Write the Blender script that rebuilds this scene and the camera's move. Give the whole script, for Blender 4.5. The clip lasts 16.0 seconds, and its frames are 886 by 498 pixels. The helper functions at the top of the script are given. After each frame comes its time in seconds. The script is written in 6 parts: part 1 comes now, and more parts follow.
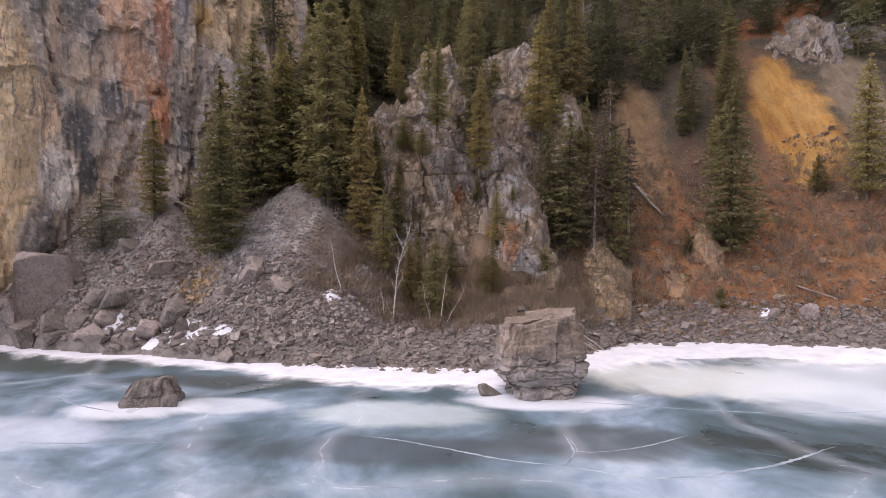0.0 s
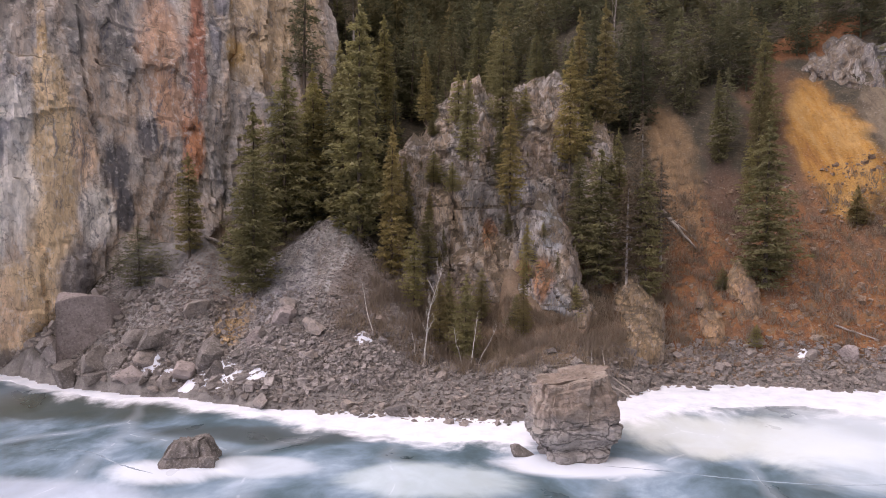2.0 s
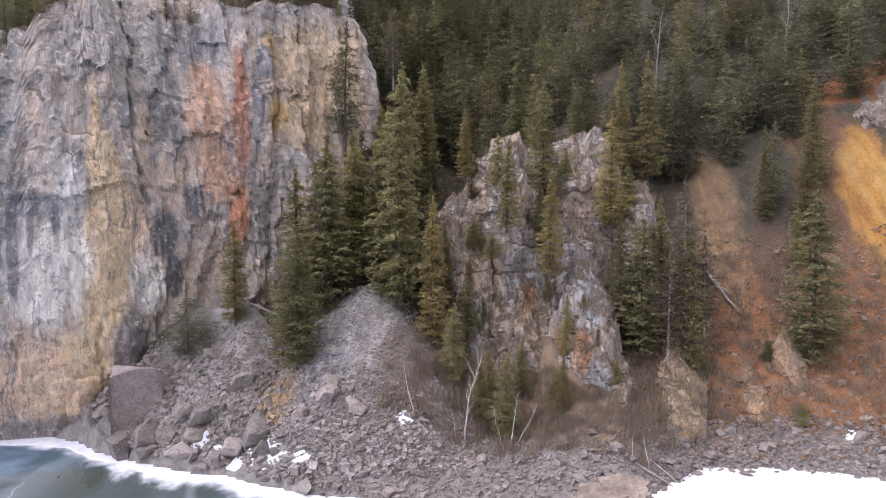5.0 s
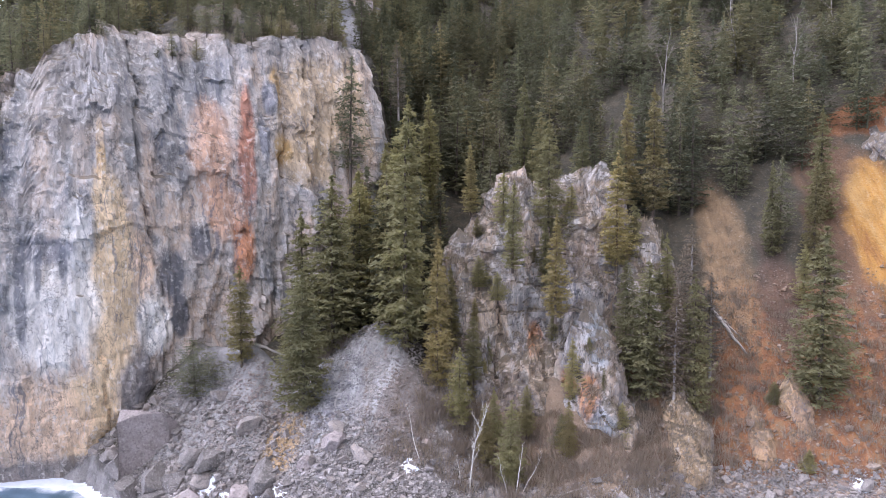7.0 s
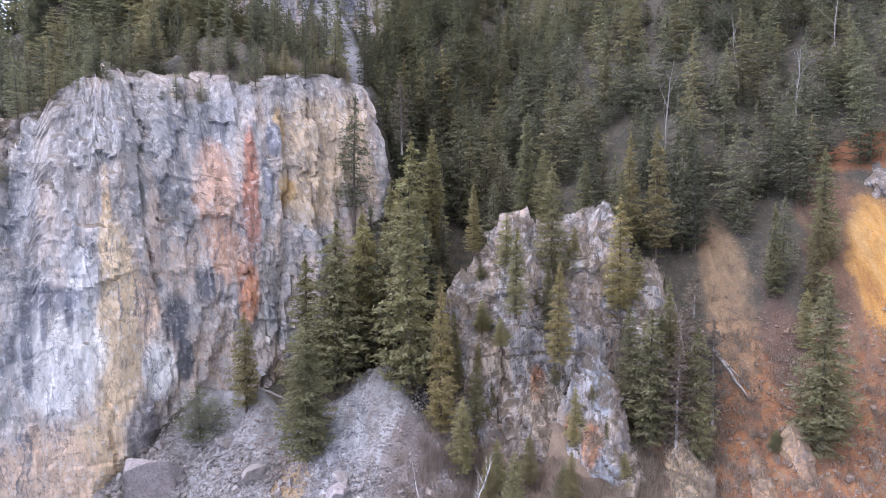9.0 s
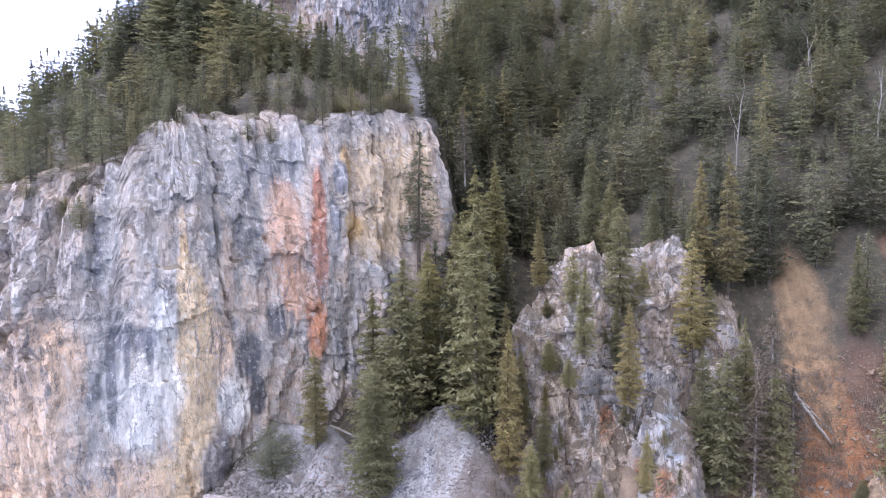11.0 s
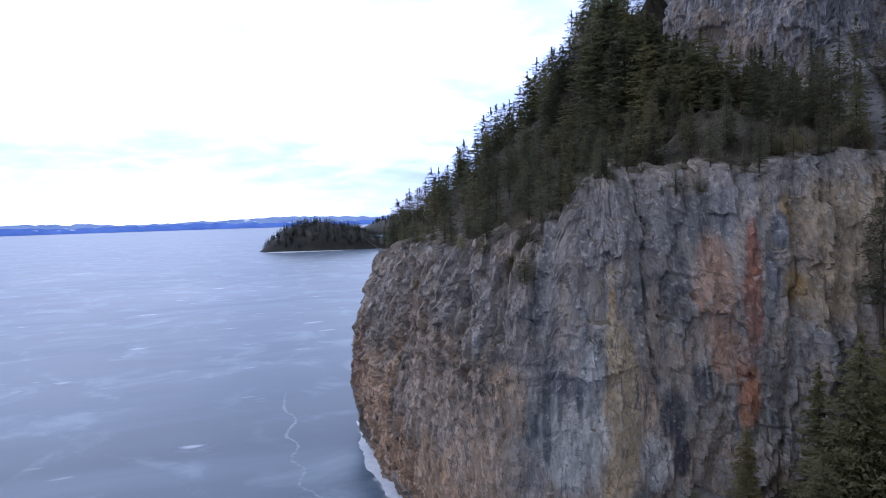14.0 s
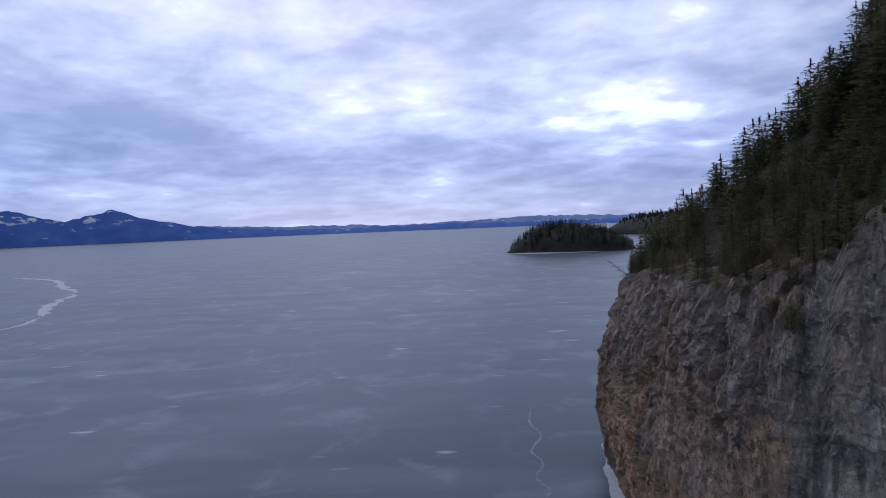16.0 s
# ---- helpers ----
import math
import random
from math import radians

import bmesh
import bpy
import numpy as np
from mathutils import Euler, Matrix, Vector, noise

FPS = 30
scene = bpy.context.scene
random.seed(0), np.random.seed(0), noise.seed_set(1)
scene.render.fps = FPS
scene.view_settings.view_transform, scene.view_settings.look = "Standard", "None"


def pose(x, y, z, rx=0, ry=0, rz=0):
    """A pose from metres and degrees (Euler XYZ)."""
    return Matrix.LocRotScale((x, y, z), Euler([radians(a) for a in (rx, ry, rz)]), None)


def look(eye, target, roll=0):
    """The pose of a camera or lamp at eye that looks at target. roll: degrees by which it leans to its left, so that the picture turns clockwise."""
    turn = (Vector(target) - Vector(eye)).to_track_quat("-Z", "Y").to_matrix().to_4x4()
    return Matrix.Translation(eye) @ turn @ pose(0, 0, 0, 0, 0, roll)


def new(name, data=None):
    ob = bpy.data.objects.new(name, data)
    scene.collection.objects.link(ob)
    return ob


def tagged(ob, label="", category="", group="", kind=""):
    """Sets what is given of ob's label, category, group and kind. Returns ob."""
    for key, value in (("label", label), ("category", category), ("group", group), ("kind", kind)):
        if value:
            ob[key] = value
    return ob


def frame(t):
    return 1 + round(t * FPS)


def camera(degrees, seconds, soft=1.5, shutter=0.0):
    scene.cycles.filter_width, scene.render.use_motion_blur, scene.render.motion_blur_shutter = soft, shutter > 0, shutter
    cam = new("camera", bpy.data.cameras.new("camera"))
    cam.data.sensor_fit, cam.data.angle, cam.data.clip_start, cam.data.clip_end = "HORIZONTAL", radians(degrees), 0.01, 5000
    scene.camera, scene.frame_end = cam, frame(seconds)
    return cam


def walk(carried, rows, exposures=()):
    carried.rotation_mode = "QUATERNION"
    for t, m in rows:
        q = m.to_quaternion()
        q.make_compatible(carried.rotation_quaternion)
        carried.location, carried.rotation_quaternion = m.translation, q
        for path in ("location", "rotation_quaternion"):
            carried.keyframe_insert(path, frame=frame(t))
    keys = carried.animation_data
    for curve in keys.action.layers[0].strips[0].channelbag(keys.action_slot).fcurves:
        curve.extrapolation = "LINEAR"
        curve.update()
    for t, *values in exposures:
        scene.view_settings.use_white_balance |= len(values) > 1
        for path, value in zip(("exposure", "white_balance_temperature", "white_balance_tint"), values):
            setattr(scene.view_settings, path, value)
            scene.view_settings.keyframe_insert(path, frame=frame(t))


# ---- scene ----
cam = camera(68.0, 16.0, soft=0.9)
PATH = [
    (0, (1.139, -0.392, 9.713), (1.054, 1.605, 9.64), 0.1),
    (0.5, (1.087, -0.413, 10.7), (1.003, 1.584, 10.624), 0.1),
    (1, (1.065, -0.416, 11.626), (0.981, 1.581, 11.549), 0.1),
    (1.5, (0.954, -0.417, 12.603), (0.861, 1.579, 12.521), 0.1),
    (2, (0.802, -0.327, 13.393), (0.636, 1.664, 13.308), -0.0),
    (2.5, (0.726, -0.296, 14.3), (0.519, 1.691, 14.21), 0.0),
    (3, (0.692, -0.319, 15.542), (0.46, 1.665, 15.444), -0.0),
    (3.5, (0.681, -0.366, 16.877), (0.429, 1.615, 16.771), -0.0),
    (4, (0.617, -0.364, 18.268), (0.354, 1.616, 18.156), -0.1),
    (6.5, (0.513, -0.153, 24.053), (0.221, 1.821, 23.923), -0.1),
    (7, (0.59, -0.058, 25.005), (0.294, 1.916, 24.874), -0.2),
    (7.5, (0.596, -0.103, 26.214), (0.297, 1.87, 26.081), -0.2),
    (8, (0.618, -0.062, 27.267), (0.319, 1.911, 27.132), -0.2),
    (8.5, (0.59, -0.05, 28.534), (0.29, 1.923, 28.394), -0.2),
    (11, (-0.575, -0.016, 33.032), (-1.041, 1.924, 32.904), -0.8),
    (11.5, (-0.938, 0.125, 33.954), (-1.576, 2.017, 33.828), -1.0),
    (12, (-1.417, 0.067, 34.815), (-2.252, 1.881, 34.695), -1.3),
    (12.5, (-1.735, 0.008, 35.824), (-2.787, 1.705, 35.708), -1.5),
    (13, (-2.059, -0.033, 36.705), (-3.296, 1.535, 36.598), -1.5),
    (13.5, (-2.182, -0.357, 37.755), (-3.549, 1.1, 37.649), -1.5),
    (14, (-2.082, -0.475, 38.617), (-3.571, 0.857, 38.519), -1.7),
    (14.5, (-2.076, -0.415, 39.532), (-3.675, 0.783, 39.44), -1.7),
    (15, (-2.079, -0.172, 40.312), (-3.777, 0.882, 40.229), -1.8),
    (15.5, (-1.656, -0.565, 41.502), (-3.433, 0.348, 41.42), -1.9),
    (16, (-1.23, -0.894, 42.971), (-3.1, -0.189, 42.893), -2.3),
]
EXPOSURES = [(0.0, -0.2, 7900, 24), (1.5, -0.15, 7900, 24), (4.0, 0.15, 7300, 22), (6.5, 0.68, 6450, 18), (8.5, 0.84, 6050, 19), (11.0, 0.98, 6000, 19), (12.0, 0.58, 6000, 18), (12.5, 0.2, 6000, 16),
             (13.0, -0.28, 6050, 13), (13.5, -0.72, 6000, 12), (14.0, -1.2, 5700, 13), (14.5, -1.65, 5500, 14), (15.0, -1.98, 5750, 14), (15.5, -2.2, 5850, 14), (16.0, -2.42, 6000, 13)]
walk(cam, [(t, look(eye, target, roll)) for t, eye, target, roll in PATH], EXPOSURES)


from mathutils.bvhtree import BVHTree

# ---- numeric helpers: smooth lattice noise on arrays ----
def _hash(ix, iy, iz, seed):
    h = (ix.astype(np.int64) * 374761393 + iy.astype(np.int64) * 668265263 + iz.astype(np.int64) * 2147483647 + seed * 1274126177) & 0xFFFFFFFF
    h = ((h ^ (h >> 13)) * 1274126177) & 0xFFFFFFFF
    h = h ^ (h >> 16)
    return (h & 0xFFFFFF) / float(0xFFFFFF)


def vnoise(x, y, z=None, seed=0):
    """Value noise in 0..1 on arrays."""
    x, y = np.asarray(x, float), np.asarray(y, float)
    z = np.zeros_like(x) if z is None else np.asarray(z, float)
    x0, y0, z0 = np.floor(x), np.floor(y), np.floor(z)
    fx, fy, fz = x - x0, y - y0, z - z0
    fx, fy, fz = (f * f * f * (f * (f * 6 - 15) + 10) for f in (fx, fy, fz))
    out = 0
    for dx in (0, 1):
        for dy in (0, 1):
            for dz in (0, 1):
                w = (fx if dx else 1 - fx) * (fy if dy else 1 - fy) * (fz if dz else 1 - fz)
                out = out + w * _hash(x0 + dx, y0 + dy, z0 + dz, seed)
    return out


def fbm(x, y, z=None, octaves=4, seed=0):
    """Fractal noise, about -1..1."""
    x, y = np.asarray(x, float), np.asarray(y, float)
    z = np.zeros_like(x) if z is None else np.asarray(z, float)
    total, amp, norm = 0, 1.0, 0.0
    for o in range(octaves):
        total = total + amp * (vnoise(x * 2 ** o, y * 2 ** o, z * 2 ** o, seed + o) * 2 - 1)
        norm += amp
        amp *= 0.5
    return total / norm


def ridged(x, y, z=None, octaves=3, seed=0):
    """Sharp-crested noise, 0..1."""
    x, y = np.asarray(x, float), np.asarray(y, float)
    z = np.zeros_like(x) if z is None else np.asarray(z, float)
    total, amp, norm = 0, 1.0, 0.0
    for o in range(octaves):
        total = total + amp * (1 - np.abs(vnoise(x * 2 ** o, y * 2 ** o, z * 2 ** o, seed + o) * 2 - 1))
        norm += amp
        amp *= 0.5
    return total / norm


def cells(x, y, seed=0):
    """Random value per block of a jittered, warped grid, with the blocks offset row by row."""
    x, y = np.asarray(x, float), np.asarray(y, float)
    row = np.floor(y)
    col = np.floor(x + _hash(row, row * 0, row * 0, seed) * 3)
    return _hash(col, row, row * 0, seed + 5)


def sstep(a, b, v):
    t = np.clip((np.asarray(v, float) - a) / (b - a), 0, 1)
    return t * t * (3 - 2 * t)


# ---- objects ----
def mesh_of(name, verts, faces, mats=(), smooth=False, uv=None):
    me = bpy.data.meshes.new(name)
    if isinstance(faces, np.ndarray):
        verts, faces = np.asarray(verts, np.float32), faces.astype(np.int32)
        n, k = faces.shape
        me.vertices.add(len(verts))
        me.vertices.foreach_set("co", verts.ravel())
        me.loops.add(n * k)
        me.loops.foreach_set("vertex_index", faces.ravel())
        me.polygons.add(n)
        me.polygons.foreach_set("loop_start", np.arange(n, dtype=np.int32) * k)
    else:
        me.from_pydata([tuple(v) for v in verts], [], [tuple(f) for f in faces])
    for m in mats:
        me.materials.append(m)
    if uv is not None:
        layer = me.uv_layers.new(name="UVMap")
        idx = np.empty(len(me.loops), dtype=np.int32)
        me.loops.foreach_get("vertex_index", idx)
        layer.data.foreach_set("uv", np.asarray(uv, dtype=np.float32)[idx].ravel())
    me.polygons.foreach_set("use_smooth", np.full(len(me.polygons), smooth))
    me.update(calc_edges=True)
    return me


def part(name, me, parent=None, m=None, label=""):
    ob = new(name, me)
    if m is not None:
        ob.matrix_basis = m
    if parent is not None:
        ob.parent = parent
    if label:
        tagged(ob, label)
    return ob


def grid_faces(nu, nv, flip=False):
    i = np.arange(nu - 1)[:, None] * nv + np.arange(nv - 1)[None, :]
    i = i.ravel()
    f = np.stack([i, i + nv, i + nv + 1, i + 1], 1)
    return f[:, ::-1] if flip else f


# ---- node material helper ----
class Graph:
    def __init__(self, name, world=False):
        self.owner = bpy.data.worlds.new(name) if world else bpy.data.materials.new(name)
        self.owner.use_nodes = True
        self.tree = self.owner.node_tree
        self.tree.nodes.clear()

    def put(self, sock, value):
        if isinstance(value, bpy.types.NodeSocket):
            self.tree.links.new(value, sock)
        elif isinstance(value, tuple) and len(value) == 3 and sock.type == "RGBA":
            sock.default_value = (*value, 1)
        else:
            sock.default_value = value

    def node(self, kind, props=None, **ins):
        n = self.tree.nodes.new(kind)
        p = props or {}
        if "operation" in p:
            n.operation = p["operation"]
        if "use_clamp" in p:
            n.use_clamp = p["use_clamp"]
        if "data_type" in p:
            n.data_type, n.blend_type, n.clamp_factor = p["data_type"], p["blend_type"], True
        if "interpolation_type" in p:
            n.interpolation_type = p["interpolation_type"]
        if "feature" in p:
            n.feature = p["feature"]
        if "sky_type" in p:
            n.sky_type, n.sun_disc, n.sun_elevation, n.sun_rotation = p["sky_type"], p["sun_disc"], p["sun_elevation"], p["sun_rotation"]
        for k, v in ins.items():
            self.put(n.inputs[int(k[1:])] if k[0] == "_" else n.inputs[k.replace("_", " ")], v)
        return n

    def math(self, op, a, b=0.0, c=None, clamp=False):
        n = self.node("ShaderNodeMath", {"operation": op, "use_clamp": clamp}, _0=a, _1=b)
        if c is not None:
            self.put(n.inputs[2], c)
        return n.outputs[0]

    def noise(self, vec, scale, detail=4.0, rough=0.55, distort=0.0, colour=False):
        n = self.node("ShaderNodeTexNoise", None, Vector=vec, Scale=scale, Detail=detail, Roughness=rough, Distortion=distort)
        return n.outputs["Color" if colour else 0]

    def mapping(self, vec, scale=(1, 1, 1), loc=(0, 0, 0), rot=(0, 0, 0)):
        return self.node("ShaderNodeMapping", None, Vector=vec, Scale=scale, Location=loc, Rotation=rot).outputs[0]

    def ramp(self, fac, stops, mode="LINEAR"):
        n = self.node("ShaderNodeValToRGB", None, Fac=fac)
        e = n.color_ramp.elements
        n.color_ramp.interpolation = mode
        while len(e) < len(stops):
            e.new(0.5)
        for el, (p, c) in zip(e, stops):
            el.position = p
            el.color = (*c, 1) if isinstance(c, tuple) else (c, c, c, 1)
        return n.outputs[0]

    def mix(self, fac, a, b, blend="MIX"):
        n = self.node("ShaderNodeMix", {"data_type": "RGBA", "blend_type": blend})
        self.put(n.inputs[0], fac)
        self.put(n.inputs[6], a)
        self.put(n.inputs[7], b)
        return n.outputs[2]

    def step(self, v, a, b):
        n = self.node("ShaderNodeMapRange", {"interpolation_type": "SMOOTHSTEP"})
        for k, x in enumerate((v, a, b, 0.0, 1.0)):
            self.put(n.inputs[k], x)
        return n.outputs[0]

    def sep(self, vec):
        return self.node("ShaderNodeSeparateXYZ", None, Vector=vec).outputs

    def bump(self, height, strength=0.5, distance=0.1, normal=None):
        n = self.node("ShaderNodeBump", None, Height=height, Strength=strength, Distance=distance)
        if normal is not None:
            self.put(n.inputs["Normal"], normal)
        return n.outputs[0]

    def surface(self, colour, rough=0.85, normal=None, **more):
        b = self.node("ShaderNodeBsdfPrincipled", None, Base_Color=colour, Roughness=rough, **more)
        if normal is not None:
            self.put(b.inputs["Normal"], normal)
        o = self.node("ShaderNodeOutputMaterial")
        self.tree.links.new(b.outputs[0], o.inputs[0])
        return self.owner

    def blob(self, u, v, cu, cv, ru, rv, wobble):
        """Soft-edged patch round (cu, cv), its outline broken by wobble (0..1 noise)."""
        du = self.math("DIVIDE", self.math("SUBTRACT", u, cu), ru)
        dv = self.math("DIVIDE", self.math("SUBTRACT", v, cv), rv)
        d = self.math("ADD", self.math("MULTIPLY", du, du), self.math("MULTIPLY", dv, dv))
        d = self.math("ADD", d, self.math("MULTIPLY", self.math("SUBTRACT", wobble, 0.5), 2.6))
        return self.math("SUBTRACT", 1.0, self.step(d, 0.35, 1.25))


# ---- world: overcast winter sky, and a weak broad sun behind the cloud ----
def make_world():
    g = Graph("overcast_sky", world=True)
    sky = g.node("ShaderNodeTexSky", {"sky_type": "NISHITA", "sun_disc": False, "sun_elevation": radians(30), "sun_rotation": radians(-75)}).outputs[0]
    way = g.node("ShaderNodeTexCoord").outputs["Generated"]
    x, y, z = g.sep(way)
    h = g.math("ADD", g.math("MAXIMUM", z, 0.0), 0.17)
    flat = g.node("ShaderNodeCombineXYZ", None, X=g.math("DIVIDE", x, h), Y=g.math("DIVIDE", y, h), Z=0.0).outputs[0]
    big = g.noise(g.mapping(flat, (0.75, 0.75, 1), (3.4, 1.7, 0)), 1.0, 5.0, 0.5, 0.3)
    small = g.noise(g.mapping(flat, (2.8, 2.8, 1), (7.1, 2.2, 0)), 1.0, 5.0, 0.55, 0.2)
    m = g.math("ADD", g.math("MULTIPLY", big, 0.62), g.math("MULTIPLY", small, 0.38))
    cloud = g.ramp(m, [(0.39, (0.38, 0.45, 0.63)), (0.46, (0.56, 0.61, 0.77)), (0.52, (0.80, 0.83, 0.93)), (0.575, (1.02, 1.03, 1.07)), (0.63, (1.65, 1.61, 1.56))])
    # the sun stands behind the cloud in the west; the cloud thins out there
    west = g.node("ShaderNodeVectorMath", {"operation": "DOT_PRODUCT"}, _0=way, _1=(-0.91, 0.10, 0.40)).outputs["Value"]
    glow = g.math("MULTIPLY_ADD", g.step(west, -0.1, 1.0), 2.3, 0.62)
    cool = g.math("MULTIPLY", g.step(west, 0.2, 0.8), g.math("SUBTRACT", 1.0, g.step(z, 0.1, 0.7)))
    cloud = g.mix(g.math("MULTIPLY", cool, 0.62), cloud, g.mix(1.0, cloud, (0.68, 0.79, 1.15), "MULTIPLY"))
    low = g.step(z, 0.0, 0.10)
    band = g.math("SUBTRACT", 1.0, g.step(z, 0.09, 0.19))
    cloud = g.mix(g.math("MULTIPLY", band, 0.72), cloud, g.mix(1.0, cloud, (0.52, 0.62, 0.84), "MULTIPLY"))
    cloud = g.mix(low, g.mix(0.45, cloud, (0.46, 0.56, 0.86)), cloud)
    cloud = g.mix(0.1, cloud, g.mix(1.0, sky, (0.1, 0.1, 0.1), "MULTIPLY"))
    bg = g.node("ShaderNodeBackground", None, Color=cloud, Strength=g.math("MULTIPLY", glow, 1.75))
    out = g.node("ShaderNodeOutputWorld")
    g.tree.links.new(bg.outputs[0], out.inputs[0])
    scene.world = g.owner


make_world()
sun = new("sun", bpy.data.lights.new("sun", "SUN"))
sun.data.energy, sun.data.angle, sun.data.color = 0.6, radians(60), (1.0, 0.96, 0.9)
sun.matrix_basis = look((-60, -30, 75), (0, 0, 0))

# ---- plan of the main cliff: seen from the lake it runs from the gully out to the point ----
CLIFF_PLAN = [(-24, 94), (-19.5, 84), (-17.2, 77.5), (-21.5, 70.8), (-28, 64), (-34, 58), (-38.5, 53.6), (-44, 50.6), (-49, 48.4), (-56, 47.6), (-65, 48.4), (-78, 53.2), (-90, 59.6), (-100, 65.8), (-109, 74), (-118, 86), (-121, 104)]


def spline(pts, n):
    """n points spaced evenly along a smooth curve through pts."""
    p = np.array(pts, float)
    p = np.vstack([2 * p[0] - p[1], p, 2 * p[-1] - p[-2]])
    out = []
    for k in range(1, len(p) - 2):
        t = np.linspace(0, 1, 40, endpoint=False)[:, None]
        a, b, c, d = p[k - 1], p[k], p[k + 1], p[k + 2]
        out.append(0.5 * (2 * b + (c - a) * t + (2 * a - 5 * b + 4 * c - d) * t ** 2 + (3 * b - a - 3 * c + d) * t ** 3))
    out = np.vstack(out + [p[-2:-1]])
    s = np.concatenate([[0], np.cumsum(np.linalg.norm(np.diff(out, axis=0), axis=1))])
    u = np.linspace(0, s[-1], n)
    return np.stack([np.interp(u, s, out[:, k]) for k in range(out.shape[1])], 1), u


CLIFF, CLIFF_U = spline(CLIFF_PLAN, 520)
CLIFF_T = np.gradient(CLIFF, axis=0)
CLIFF_T /= np.linalg.norm(CLIFF_T, axis=1)[:, None]
CLIFF_N = np.stack([-CLIFF_T[:, 1], CLIFF_T[:, 0]], 1)  # towards the lake
if CLIFF_N[200] @ np.array([1.0, -1.0]) < 0:
    CLIFF_N = -CLIFF_N


def cliff_u(x):
    """Metres along the cliff at the place with this x."""
    k = int(np.argmax(CLIFF[:, 0]))
    return float(np.interp(-x, -CLIFF[k:, 0], CLIFF_U[k:]))


def cliff_top(x):
    """Height of the cliff's crest along its run."""
    return np.interp(-np.asarray(x, float), [4, 14, 19, 22, 26, 27.5, 30, 33, 35, 38, 42, 43.3, 44.0, 46, 50, 57, 70, 85, 100, 120], [44, 43.5, 43, 43.8, 43.4, 42, 43.4, 42.6, 43.4, 42.6, 41.2, 40.2, 37.4, 37.2, 36.4, 35.6, 35.2, 34.6, 32, 31])


def cliff_back(x, z):
    """How far the face leans back from the belly of the wall at height z (the foot is undercut)."""
    k = np.interp(-np.asarray(x, float), [20, 28, 36, 44, 60, 110], [0.008, 0.009, 0.016, 0.021, 0.014, 0.0115])
    left = sstep(50, 75, -np.asarray(x, float))
    up = np.maximum(z - 20, 0)
    out = np.maximum(z - 9, 0)
    down = np.maximum(14 - z, 0)
    return (1 - left) * k * up ** 2 + left * 0.045 * out ** 1.5 + 0.010 * down ** 2


SHORE_X = [-140, -106, -90, -75, -60, -48, -40, -36, -27, -16, -8, 2, 7, 10, 14, 20.6, 33.6, 46, 70, 140]
SHORE_Y = [120, 73, 63, 56.5, 55, 54, 54, 50.6, 48.6, 45.4, 43.4, 42.6, 44.6, 48.6, 53.6, 54.4, 52.2, 48, 44, 40]


def shore(x):
    x = np.asarray(x, float)
    return np.interp(x, SHORE_X, SHORE_Y) + 0.7 * fbm(x * 0.3, x * 0, octaves=3, seed=17) * sstep(75, 60, np.abs(x))


def seg_dist(x, y, a, b):
    ax, ay, bx, by = *a, *b
    t = np.clip(((x - ax) * (bx - ax) + (y - ay) * (by - ay)) / ((bx - ax) ** 2 + (by - ay) ** 2), 0, 1)
    return np.hypot(x - ax - t * (bx - ax), y - ay - t * (by - ay))


def smax(a, b, k):
    h = np.clip(0.5 + 0.5 * (a - b) / k, 0, 1)
    return b * (1 - h) + a * h + k * h * (1 - h)


def behind_cliff(x, y):
    """Distance inland of the crest line of the main cliff."""
    x, y = np.asarray(x, float), np.asarray(y, float)
    best = np.full(x.shape, 1e9)
    side = np.zeros(x.shape)
    for k in range(0, len(CLIFF), 8):
        dx, dy = x - CLIFF[k, 0], y - CLIFF[k, 1]
        d = np.hypot(dx, dy)
        near = d < best
        best = np.where(near, d, best)
        side = np.where(near, -(dx * CLIFF_N[k, 0] + dy * CLIFF_N[k, 1]), side)
    return side


def chute_x(y):
    """Middle of the stony chute that comes down beside the upper cliff."""
    y = np.asarray(y, float)
    return -25.3 - 0.62 * (y - 88) + 0.7 * np.sin(y * 0.55)


